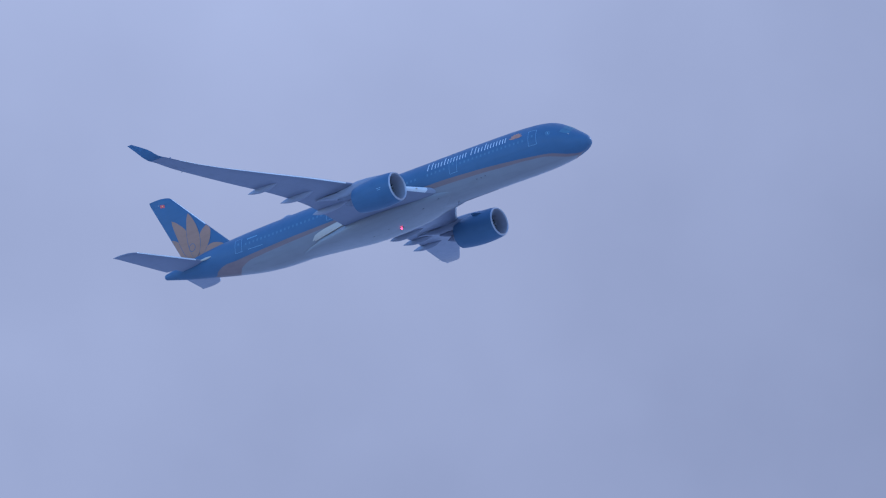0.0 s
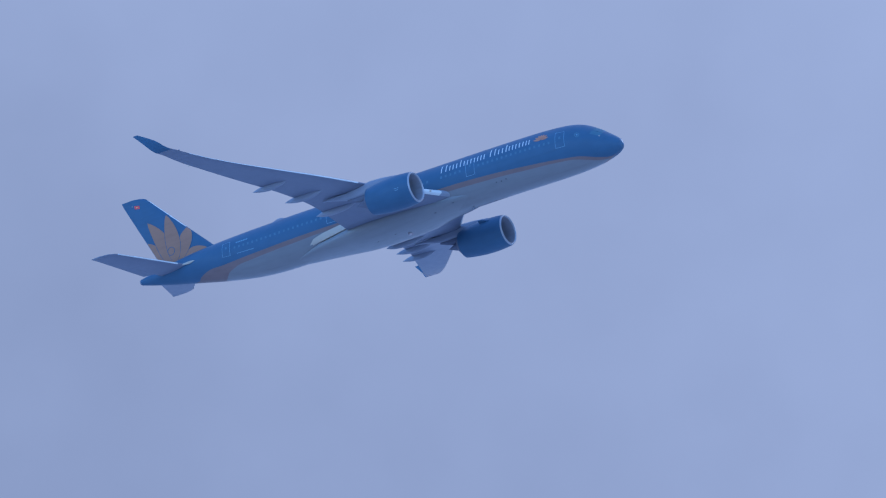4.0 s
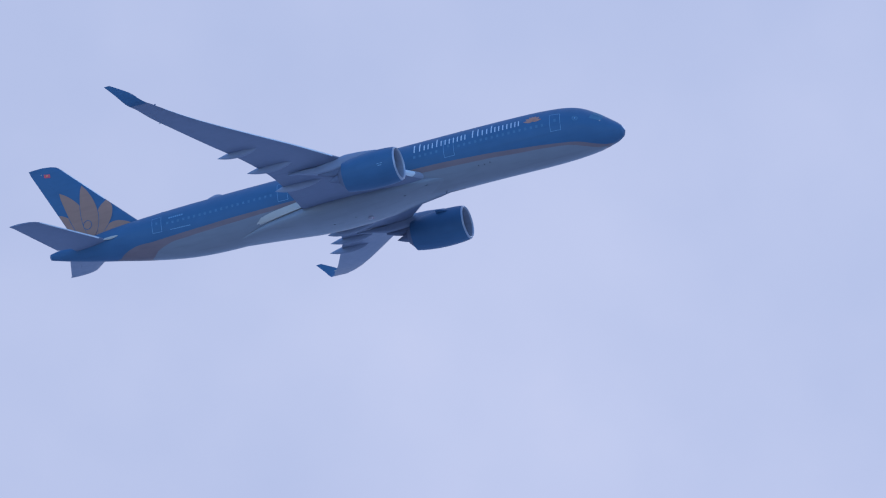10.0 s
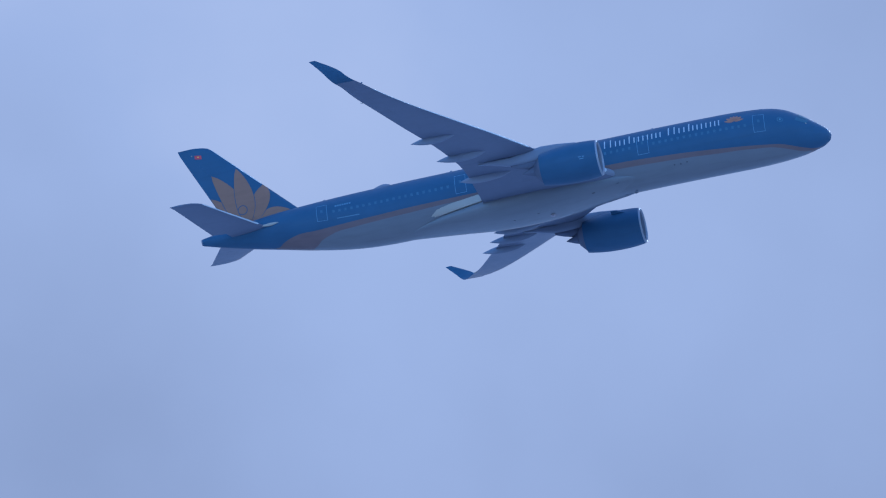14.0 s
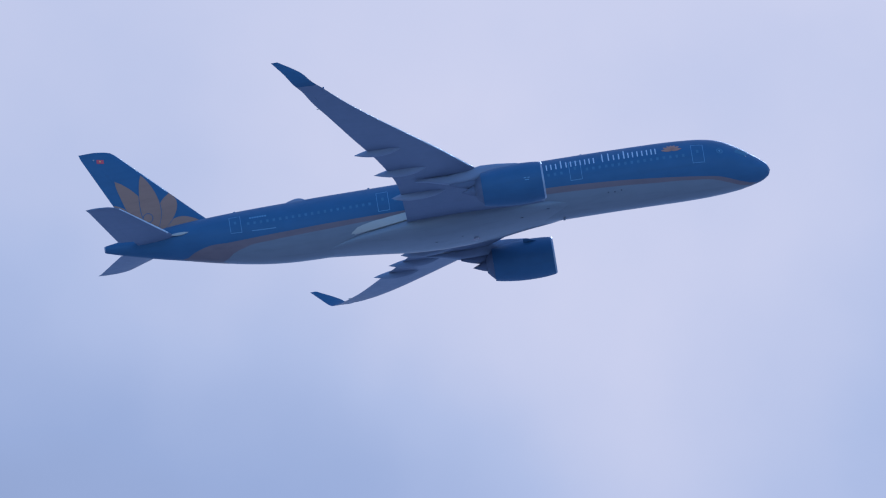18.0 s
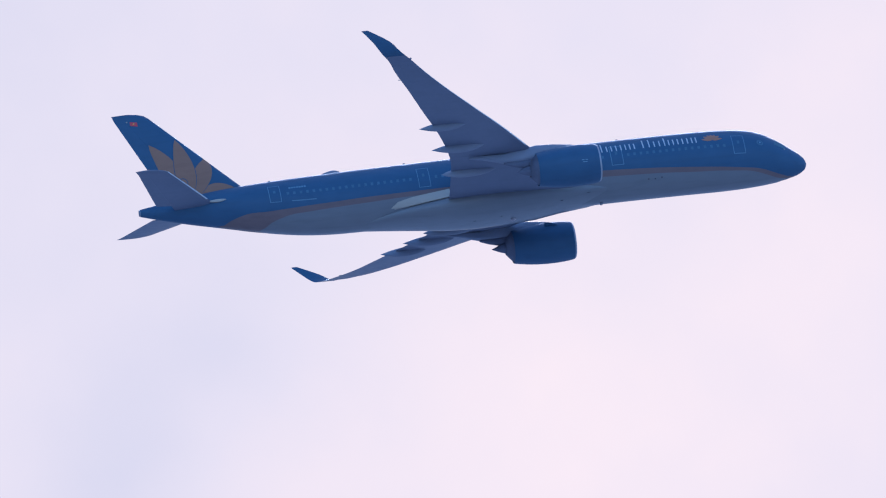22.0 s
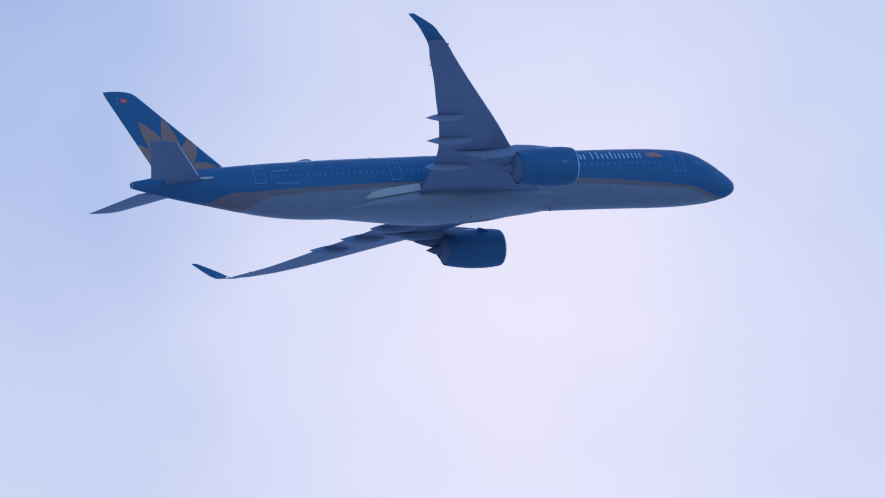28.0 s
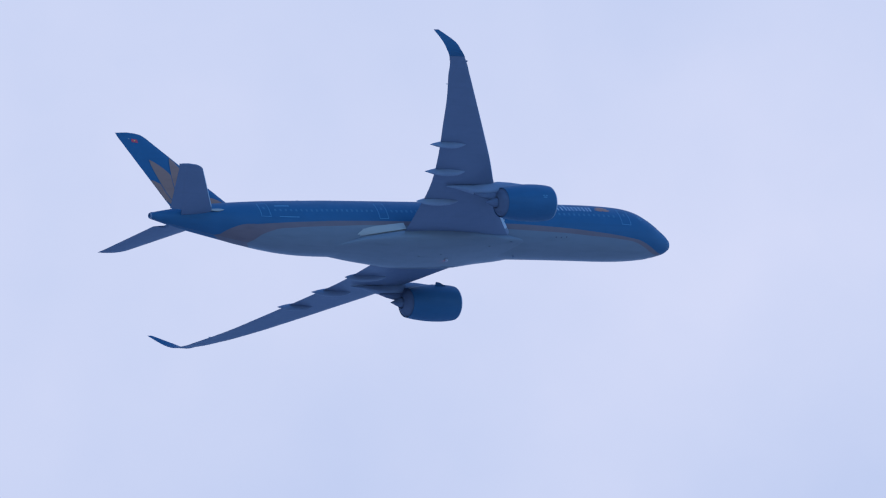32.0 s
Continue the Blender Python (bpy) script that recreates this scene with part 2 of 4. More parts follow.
def build_world():
    world = bpy.data.worlds.new("sky")
    scene.world = world
    world.use_nodes = True
    nt = world.node_tree
    nt.nodes.clear()

    def node(kind, **values):
        n = nt.nodes.new(kind)
        for key, value in values.items():
            n.inputs[key].default_value = value
        return n

    def math_node(op, a, b):
        n = nt.nodes.new("ShaderNodeMath")
        n.operation = op
        for k, v in enumerate((a, b)):
            if isinstance(v, (int, float)):
                n.inputs[k].default_value = v
            else:
                nt.links.new(v, n.inputs[k])
        return n.outputs[0]

    def mix(fac, a, b):
        n = nt.nodes.new("ShaderNodeMix")
        n.data_type = "RGBA"
        for k, v in ((0, fac), (6, a), (7, b)):
            if isinstance(v, (int, float, tuple)):
                n.inputs[k].default_value = v
            else:
                nt.links.new(v, n.inputs[k])
        return n.outputs[2]

    def ramp(value, low, high):
        n = nt.nodes.new("ShaderNodeMapRange")
        n.interpolation_type = "SMOOTHSTEP"
        n.inputs[1].default_value, n.inputs[2].default_value = low, high
        nt.links.new(value, n.inputs[0])
        return n.outputs[0]

    def vector(op, a, b=None, c=None, scale=None):
        n = nt.nodes.new("ShaderNodeVectorMath")
        n.operation = op
        for k, v in enumerate((a, b, c)):
            if isinstance(v, tuple):
                n.inputs[k].default_value = v
            elif v is not None:
                nt.links.new(v, n.inputs[k])
        if scale is not None:
            n.inputs["Scale"].default_value = scale
        return n.outputs["Value"] if op in ("DISTANCE", "DOT_PRODUCT") else n.outputs["Vector"]

    sky = nt.nodes.new("ShaderNodeTexSky")
    sky.sky_type = "NISHITA"
    sky.sun_disc = False
    sky.sun_elevation = radians(SUN_EL)
    sky.sun_rotation = radians(-SUN_AZ)
    sky.air_density, sky.dust_density = 1.2, 2.5
    coord = nt.nodes.new("ShaderNodeTexCoord").outputs["Generated"]
    # Cloud drawn out by turbulence: the way of view is bent a little by noise.
    bend = node("ShaderNodeTexNoise", Scale=45.0, Detail=3.0, Roughness=0.5)
    nt.links.new(coord, bend.inputs["Vector"])
    shift = vector("MULTIPLY_ADD", bend.outputs["Color"], (0.022, 0.022, 0.022), (-0.011, -0.011, -0.011))
    way = vector("ADD", coord, shift)
    # The light that comes through, in stops: thin and thick patches, then wisps.
    light = -0.50
    for az, el, size, stops in CLOUDS + WISPS + FAR_WISPS:
        far = vector("DISTANCE", way, tuple(toward(az, el)))
        light = math_node("ADD", light, math_node("MULTIPLY", ramp(far, radians(size), 0.0), stops))
    for scale, detail, amount in ((70.0, 4.0, 0.30), (230.0, 5.0, 0.10)):
        n = node("ShaderNodeTexNoise", Scale=scale, Detail=detail, Roughness=0.5)
        nt.links.new(coord, n.inputs["Vector"])
        light = math_node("ADD", light, math_node("MULTIPLY", math_node("SUBTRACT", n.outputs["Fac"], 0.5), amount))
    # The glow of the hidden sun.
    glow = math_node("POWER", math_node("MAXIMUM", vector("DOT_PRODUCT", coord, tuple(toward(SUN_AZ, SUN_EL))), 0.0), 30.0)
    light = math_node("ADD", light, math_node("MULTIPLY", glow, 0.15))
    tone = nt.nodes.new("ShaderNodeValToRGB")
    tone.color_ramp.interpolation = "LINEAR"
    stops = ((0, (0.11, 0.107, 0.118)), (0.167, (0.149, 0.143, 0.154)), (0.5, (0.265, 0.249, 0.254)), (0.625, (0.347, 0.305, 0.283)), (0.792, (0.492, 0.385, 0.308)), (0.875, (0.573, 0.427, 0.322)), (0.979, (0.69, 0.475, 0.326)))
    ends = tone.color_ramp.elements
    for k, (at, colour) in enumerate(stops):
        e = ends[k] if k < 2 else ends.new(at)
        e.position, e.color = at, (*colour, 1)
    nt.links.new(math_node("DIVIDE", math_node("ADD", light, 1.4), 2.4), tone.inputs[0])
    # Cloud on the side of the flight, clear blue sky overhead and behind the camera.
    clear = vector("SCALE", sky.outputs[0], None, scale=0.14)
    cover = ramp(vector("DOT_PRODUCT", coord, tuple(toward(-34, 18))), 0.2, 0.78)
    # The bank is dimmed where the flight begins, so higher exposure lifts the airliner like haze.
    dim = nt.nodes.new("ShaderNodeMapRange")
    dim.inputs[1].default_value, dim.inputs[2].default_value, dim.inputs[3].default_value, dim.inputs[4].default_value = 0.0, 1.0, 1.0, 0.79
    nt.links.new(ramp(vector("DISTANCE", coord, tuple(toward(5, 16))), radians(65), 0.0), dim.inputs[0])
    bank = nt.nodes.new("ShaderNodeVectorMath")
    bank.operation = "SCALE"
    nt.links.new(tone.outputs[0], bank.inputs[0])
    nt.links.new(dim.outputs[0], bank.inputs["Scale"])
    out = mix(cover, clear, bank.outputs[0])
    bg = node("ShaderNodeBackground", Strength=1.5)
    nt.links.new(out, bg.inputs[0])
    end = nt.nodes.new("ShaderNodeOutputWorld")
    nt.links.new(bg.outputs[0], end.inputs[0])


build_world()
sun = new("sun", bpy.data.lights.new("sun", "SUN"))
sun.data.energy, sun.data.angle, sun.data.color = 0.75, radians(14), (1.0, 0.95, 0.9)
sun.matrix_world = look(toward(SUN_AZ, SUN_EL) * 100, (0, 0, 0))


# ---- materials ----
def material(name, colour, rough=0.4, metal=0.0, gloss=0.5, vary=0.12, streak=0.0, grain=1.2, coat=0.0, emit=0.0, bump=0.0, coat_rough=0.15):
    m = bpy.data.materials.new(name)
    m.use_nodes = True
    nt = m.node_tree
    b = nt.nodes["Principled BSDF"]
    b.inputs["Roughness"].default_value, b.inputs["Metallic"].default_value = rough, metal
    b.inputs["Coat Weight"].default_value, b.inputs["Coat Roughness"].default_value = coat, coat_rough
    b.inputs["Specular IOR Level"].default_value = gloss
    coord = nt.nodes.new("ShaderNodeTexCoord")

    def noise_at(scale, stretch, detail):
        mp = nt.nodes.new("ShaderNodeMapping")
        mp.inputs["Scale"].default_value = stretch
        nt.links.new(coord.outputs["Object"], mp.inputs[0])
        n = nt.nodes.new("ShaderNodeTexNoise")
        n.inputs["Scale"].default_value, n.inputs["Detail"].default_value = scale, detail
        nt.links.new(mp.outputs[0], n.inputs["Vector"])
        return n.outputs["Fac"]

    def mixed(fac, a, b_):
        n = nt.nodes.new("ShaderNodeMix")
        n.data_type = "RGBA"
        nt.links.new(fac, n.inputs[0])
        for k, v in ((6, a), (7, b_)):
            if isinstance(v, tuple):
                n.inputs[k].default_value = v
            else:
                nt.links.new(v, n.inputs[k])
        return n.outputs[2]

    lo = tuple(c * (1 - vary) for c in colour) + (1,)
    hi = tuple(min(1, c * (1 + vary)) for c in colour) + (1,)
    base = mixed(noise_at(grain, (1, 1, 1), 5), lo, hi)
    if streak:
        # Grime drawn out along the airflow.
        n = nt.nodes.new("ShaderNodeMapRange")
        n.inputs[1].default_value, n.inputs[2].default_value, n.inputs[4].default_value = 0.5, 0.75, streak
        nt.links.new(noise_at(2.2, (0.12, 1, 1), 6), n.inputs[0])
        base = mixed(n.outputs[0], base, tuple(c * 0.45 + 0.01 for c in colour) + (1,))
    nt.links.new(base, b.inputs["Base Color"])
    n = nt.nodes.new("ShaderNodeMapRange")
    n.inputs[3].default_value, n.inputs[4].default_value = rough * 0.8, min(1, rough * 1.25)
    nt.links.new(noise_at(grain * 3, (1, 1, 1), 4), n.inputs[0])
    nt.links.new(n.outputs[0], b.inputs["Roughness"])
    if bump:
        n = nt.nodes.new("ShaderNodeBump")
        n.inputs["Strength"].default_value, n.inputs["Distance"].default_value = bump, 0.02
        nt.links.new(noise_at(grain * 2, (1, 1, 1), 6), n.inputs["Height"])
        nt.links.new(n.outputs[0], b.inputs["Normal"])
    if emit:
        b.inputs["Emission Color"].default_value = (*colour, 1)
        b.inputs["Emission Strength"].default_value = emit
    return m


BLUE = material("blue_paint", (0.063, 0.113, 0.190), 0.46, gloss=0.22, vary=0.12, streak=0.15, grain=0.5)
GOLD = material("gold_paint", (0.31, 0.168, 0.105), 0.45, gloss=0.3, vary=0.12, streak=0.2, grain=0.6)
BRONZE = material("bronze_band_paint", (0.185, 0.133, 0.126), 0.45, gloss=0.3, vary=0.14, streak=0.25, grain=0.6)
ORANGE = material("orange_paint", (0.42, 0.20, 0.12), 0.45, gloss=0.3, vary=0.08)
BELLY = material("belly_grey_paint", (0.190, 0.189, 0.196), 0.45, gloss=0.35, vary=0.08, streak=0.2, grain=0.5, coat=0.4, coat_rough=0.1)
WINGGREY = material("wing_grey_paint", (0.158, 0.165, 0.215), 0.45, gloss=0.35, vary=0.08, streak=0.1, grain=0.5, coat=0.2, coat_rough=0.2)
FAIRGREY = material("fairing_grey_paint", (0.225, 0.232, 0.28), 0.45, gloss=0.35, vary=0.08, streak=0.1, grain=0.7)
# Pale paint of the droop nose; also colours the sunlit rims on leading edges.
PALE = material("pale_nose_and_sunlit_rim", (0.62, 0.62, 0.60), 0.4, vary=0.06, streak=0.15)
PYLON = material("pylon_grey_paint", (0.25, 0.255, 0.295), 0.45, gloss=0.3, vary=0.08, streak=0.15, grain=0.6)
WHITE = material("white_paint", (0.44, 0.395, 0.325), 0.55, gloss=0.2, vary=0.04)
LIPMETAL = material("bare_aluminium", (0.33, 0.34, 0.37), 0.42, metal=0.5, vary=0.06)
HOTMETAL = material("heat_stained_metal", (0.15, 0.155, 0.20), 0.75, gloss=0.15, metal=0.1, vary=0.2)
DARK = material("dark_cavity", (0.08, 0.08, 0.085), 0.6, vary=0.3)
FANMETAL = material("titanium_fan", (0.45, 0.46, 0.49), 0.4, metal=0.7, vary=0.15)
GLASS = material("cabin_window_glass", (0.088, 0.157, 0.225), 0.3, gloss=0.35, vary=0.2, coat=0.2)
COCKPIT = material("cockpit_glass", (0.09, 0.16, 0.22), 0.5, gloss=0.15, vary=0.2)
OUTLINE = material("pale_outline_paint", (0.18, 0.29, 0.37), 0.45, vary=0.1)
TITLE = material("title_paint", (0.52, 0.55, 0.56), 0.42, vary=0.06)
RED = material("red_paint", (0.55, 0.05, 0.06), 0.4, vary=0.08)
YELLOW = material("yellow_paint", (0.80, 0.62, 0.06), 0.4, vary=0.08)
BEACON = material("red_beacon_glow", (1.0, 0.02, 0.04), 0.3, vary=0.0, emit=5.0)
STROBE = material("white_strobe_glow", (1.0, 1.0, 0.95), 0.3, vary=0.0, emit=4.0)
LAMPRED = material("frosted_lens", (0.30, 0.26, 0.27), 0.4, vary=0.1, coat=1.0)
# Ground out of view; pale and bluish only to fill the undersides with light.
GROUND = material("pale_bounce_ground", (0.45, 0.48, 0.53), 0.95, vary=0.4, grain=0.02, bump=0.2)


# ---- mesh helpers ----
def part(name, bm, mats, parent, label=""):
    bmesh.ops.recalc_face_normals(bm, faces=bm.faces[:])
    me = bpy.data.meshes.new(name)
    bm.to_mesh(me)
    bm.free()
    for m in mats if isinstance(mats, (list, tuple)) else [mats]:
        me.materials.append(m)
    ob = new(name, me)
    ob.parent = parent
    return tagged(ob, label)


def smooth_all(bm, sharp=35):
    bmesh.ops.recalc_face_normals(bm, faces=bm.faces[:])
    bm.normal_update()
    for f in bm.faces:
        f.smooth = True
    for e in bm.edges:
        if len(e.link_faces) == 2 and e.calc_face_angle(0) > radians(sharp):
            e.smooth = False


def curve(xs, ys, x):
    """A smooth line through the knots: cubic, with limited slopes."""
    xs, ys = np.asarray(xs, float), np.asarray(ys, float)
    h = np.diff(xs)
    s = np.diff(ys) / h
    m = np.r_[s[0], np.where(s[1:] * s[:-1] > 0, (s[1:] * h[:-1] + s[:-1] * h[1:]) / (h[1:] + h[:-1]), 0), s[-1]]
    m[1:-1] = np.sign(m[1:-1]) * np.minimum(np.abs(m[1:-1]), 3 * np.minimum(np.abs(s[1:]), np.abs(s[:-1])))
    x = np.clip(np.asarray(x, float), xs[0], xs[-1])
    j = np.clip(np.searchsorted(xs, x, side="right") - 1, 0, len(xs) - 2)
    u = (x - xs[j]) / h[j]
    return (2 * u**3 - 3 * u**2 + 1) * ys[j] + (u**3 - 2 * u**2 + u) * h[j] * m[j] + (3 * u**2 - 2 * u**3) * ys[j + 1] + (u**3 - u**2) * h[j] * m[j + 1]


def loft(rings, closed=True, caps=True, mats=None, bm=None):
    """Skin over rings of points, each with the same number. mats(i, j): the material slot of a face."""
    bm = bm or bmesh.new()
    vs = [[bm.verts.new(p) for p in ring] for ring in rings]
    n = len(vs[0])
    for i in range(len(vs) - 1):
        for j in range(n if closed else n - 1):
            k = (j + 1) % n
            f = bm.faces.new((vs[i][j], vs[i][k], vs[i + 1][k], vs[i + 1][j]))
            if mats:
                f.material_index = mats(i, j)
    if caps and closed:
        bm.faces.new(vs[0][::-1])
        bm.faces.new(vs[-1])
    return bm


def revolve(profile, centre, segments=40, closed=False):
    """A body of revolution round an axis along x: profile of (x, radius)."""
    cx, cy, cz = centre
    rings = [[(cx + x, cy + r * math.cos(2 * math.pi * k / segments), cz + r * math.sin(2 * math.pi * k / segments)) for k in range(segments)] for x, r in profile]
    if closed:
        rings.append(rings[0])
    bm = loft(rings, caps=False)
    if closed:
        bmesh.ops.remove_doubles(bm, verts=bm.verts[:], dist=1e-5)
    smooth_all(bm, 50)
    return bm


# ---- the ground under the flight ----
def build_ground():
    # An unseen sheet whose pale colour throws light up at the airliner.
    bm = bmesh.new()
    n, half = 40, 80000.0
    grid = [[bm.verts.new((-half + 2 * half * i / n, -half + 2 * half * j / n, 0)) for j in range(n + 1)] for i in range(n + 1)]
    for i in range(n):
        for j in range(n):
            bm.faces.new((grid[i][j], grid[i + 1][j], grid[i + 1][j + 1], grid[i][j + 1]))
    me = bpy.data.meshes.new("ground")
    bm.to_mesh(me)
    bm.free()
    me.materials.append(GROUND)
    tagged(new("ground", me), "unseen ground, coloured pale grey-blue to bounce light onto the aircraft", "ground", kind="structure")


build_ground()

# ---- the airliner: nose datum at x = 0, x forward, y to port, z up ----
plane = tagged(new("airliner"), "wide-body twin-engine jet airliner in blue with gold lotus, climbing", "airplane")

# Stations behind the nose: radius and height of the middle.
ST = [0, 0.12, 0.5, 1, 1.5, 3, 4, 5, 6.4, 8, 10, 14, 24, 43, 46, 49.7, 54.65, 58, 61.46, 64, 65.6]
RAD = [0.03, 0.36, 0.80, 1.15, 1.42, 2.12, 2.47, 2.70, 2.88, 2.97, 3.02, 3.03, 3.03, 3.03, 3.0, 2.85, 2.34, 1.85, 1.25, 0.72, 0.36]
MID = [-1.52, -1.51, -1.45, -1.36, -1.23, -0.84, -0.59, -0.43, -0.31, -0.24, -0.17, -0.09, -0.03, 0, 0, 0.11, 0.49, 0.80, 1.03, 1.20, 1.32]
# The lower edge of the blue and of the gold, as degrees round from the crown.
UP_S, UP_A = [0, 1.3, 2.5, 4.2, 6.9, 8, 11.5, 14.4, 17, 21.5, 36, 41.5, 46, 50.5, 53.4, 56.0, 57.3, 58.2, 66], [179, 178, 155, 135, 124.5, 122, 116, 111.5, 108.5, 104.5, 103, 103.4, 104.8, 110, 117.5, 128, 150, 179, 179.4]
LO_S, LO_A = [0, 2.2, 3.1, 4.9, 8, 11.5, 14.5, 17, 21.6, 36, 41, 43.4, 46.5, 49.3, 52, 53.5, 54.4, 66], [179.4, 179, 162, 140, 129.2, 125.5, 121.5, 119.5, 116, 111.5, 112.3, 114, 115.8, 120, 130.5, 151, 179, 179.7]


def hull(s, deg, out=0.0, side=-1):
    """A point on the fuselage's skin s metres behind the nose, deg degrees round from the crown to starboard (side -1) or port."""
    r, m = float(curve(ST, RAD, s)) + out, float(curve(ST, MID, s))
    w = r * (0.983 if s < 44 else 0.983 - 0.04 * min(1, (s - 44) / 12))
    a = radians(deg)
    return (-s, side * w * math.sin(a), m + r * math.cos(a))


def build_fuselage():
    stations = sorted({*np.r_[0, np.geomspace(0.04, 3, 14), np.linspace(3.3, 14, 24), np.linspace(15, 43, 29), np.linspace(43.7, 65.6, 40)].round(3).tolist()})
    rings = []
    for s in stations:
        u, lo = float(curve(UP_S, UP_A, s)), float(curve(LO_S, LO_A, s))
        lo = max(lo, u + 0.2)
        half = [*np.linspace(0, u, 25), *np.linspace(u, lo, 4)[1:], *np.linspace(lo, 180, 11)[1:]]
        rings.append([hull(s, a) for a in half] + [hull(s, a, 0, 1) for a in half[-2:0:-1]])
    n = len(rings[0])

    def zone(i, j):
        j = j if j < n // 2 else n - 1 - j
        return 0 if j < 24 else 1 if j < 27 else 2

    bm = loft(rings, mats=zone)
    smooth_all(bm, 60)
    return part("fuselage", bm, [BLUE, BRONZE, BELLY], plane, "blue upper hull, dull gold band and pale grey belly")


fuselage = build_fuselage()


def patch(name, s0, s1, a0, a1, mat, parent, out=0.02, slant=0.0, label="", side=-1, nx=3, na=6):
    """A thin plate on the fuselage's skin between two stations and two angles; slant shifts its upper end forward."""
    def at(i, j, o):
        v = j / na
        return hull(s0 + (s1 - s0) * i / nx - slant * (1 - v), a0 + (a1 - a0) * v, o, side)

    rings = []
    for i in range(nx + 1):
        rings.append([at(i, j, out) for j in range(na + 1)] + [at(i, j, -0.03) for j in range(na, -1, -1)])
    bm = loft(rings)
    smooth_all(bm, 40)
    return part(name, bm, mat, parent, label)


def door(s, half_w, a0, a1, side):
    """A cabin door: the leaf in the hull's paint, a pale outline and a small window."""
    leaf = patch("door", s - half_w, s + half_w, a0, a1, BLUE, plane, 0.008, side=side, na=16, label="cabin door with a pale outline" if side < 0 else "")
    e, t = 0.04, 0.8
    for p0, p1, q0, q1 in ((-half_w - e, -half_w, a0 - t, a1 + t), (half_w, half_w + e, a0 - t, a1 + t), (-half_w, half_w, a0 - t, a0), (-half_w, half_w, a1, a1 + t)):
        patch("door_outline", s + p0, s + p1, q0, q1, OUTLINE, leaf, 0.014, side=side, na=16)
    patch("door_window", s - 0.12, s + 0.12, a0 + 13, a0 + 20, GLASS, leaf, 0.02, side=side, nx=2, na=2)


def build_cabin():
    for side in (-1, 1):
        for s, w in ((6.78, 0.55), (18.88, 0.55), (38.0, 0.54), (52.65, 0.52)):
            door(s, w, 57, 97, side)
        s = 8.2
        while s < 51.6:
            if all(abs(s - d) > 1.0 for d in (6.78, 18.88, 38.0, 52.65)) and not 23.2 < s < 24.6:
                patch("cabin_window", s - 0.12, s + 0.12, 76.5, 82.5, GLASS, plane, 0.008, side=side, nx=2, na=2)
            s += 0.635


build_cabin()


# ---- wings ----
WK = [0, 3, 6, 10, 15, 20, 25, 28, 30, 31.2, 31.75, 32.13]
W_LE = [-19.9, -22.5, -25.1, -28.0, -31.32, -34.86, -38.45, -40.6, -42.05, -43.15, -44.12, -45.95]
W_TE = [-36.0, -35.95, -36.05, -36.35, -37.85, -39.9, -41.95, -43.32, -44.12, -44.96, -45.64, -46.58]
W_Z = [-2.3, -1.95, -1.40, -0.60, 0.28, 1.03, 1.85, 2.49, 3.02, 3.58, 4.46, 5.54]


def foil(c, tc):
    """Upper and lower surface of a wing section at chord fraction c, as parts of the chord."""
    half = 5 * tc * (0.2969 * math.sqrt(max(c, 0)) - 0.126 * c - 0.3516 * c**2 + 0.2843 * c**3 - 0.1036 * c**4)
    camber = 0.018 * math.sin(math.pi * min(1, c)) - 0.012 * max(0, c - 0.6)
    return camber + half, camber - half


def wing_section(u, c0, c1, side, n=9):
    """The outline of the wing between two chord fractions at span station u."""
    le, te, z = (float(curve(WK, k, u)) for k in (W_LE, W_TE, W_Z))
    dz = float(curve(WK, W_Z, min(u + 0.05, 32.13)) - curve(WK, W_Z, max(u - 0.05, 0))) / (min(u + 0.05, 32.13) - max(u - 0.05, 0))
    lean = math.atan(dz)
    chord, tc = le - te, float(np.interp(u, [0, 10, 25, 32.13], [0.125, 0.10, 0.085, 0.07]))
    cs = [c0 + (c1 - c0) * (0.5 - 0.5 * math.cos(math.pi * k / n)) for k in range(n + 1)]
    twist = float(np.interp(u, [0, 5, 9, 14, 27, 30], [0.55, 0.5, 0, -0.12, -0.1, 0]))
    top = [(le - c * chord, foil(c, tc)[0] * chord + twist * (1 - c)) for c in cs]
    low = [(le - c * chord, foil(c, tc)[1] * chord + twist * (1 - c)) for c in cs]
    return [(x, side * (u - h * math.sin(lean)), z + h * math.cos(lean)) for x, h in top + low[::-1]]


def wing_piece(u0, u1, c0, c1, side, steps, bm=None, n=9):
    bm = loft([wing_section(u, c0, c1, side, n) for u in np.linspace(u0, u1, steps)], bm=bm)
    return bm


def canoe(name, x0, x1, y, z0, z1, r, parent, mat, label="", wide=0.62, nose=0.7, blunt=1.7):
    """A slender fairing from (x0, z0) at the front to its pointed tail (x1, z1)."""
    rings = []
    for k in range(15):
        v = k / 14
        size = r * max(0.02, math.sin(math.pi * min(1, v * 0.5 / 0.42)) ** nose if v < 0.42 else (1 - ((v - 0.42) / 0.58) ** blunt))
        z = z0 + (z1 - z0) * v**0.7 - 0.35 * r * math.sin(math.pi * v)
        rings.append([(x0 + (x1 - x0) * v, y + wide * size * math.cos(a), z + size * math.sin(a)) for a in np.linspace(0, 2 * math.pi, 16, endpoint=False)])
    bm = loft(rings)
    smooth_all(bm, 60)
    return part(name, bm, mat, parent, label)


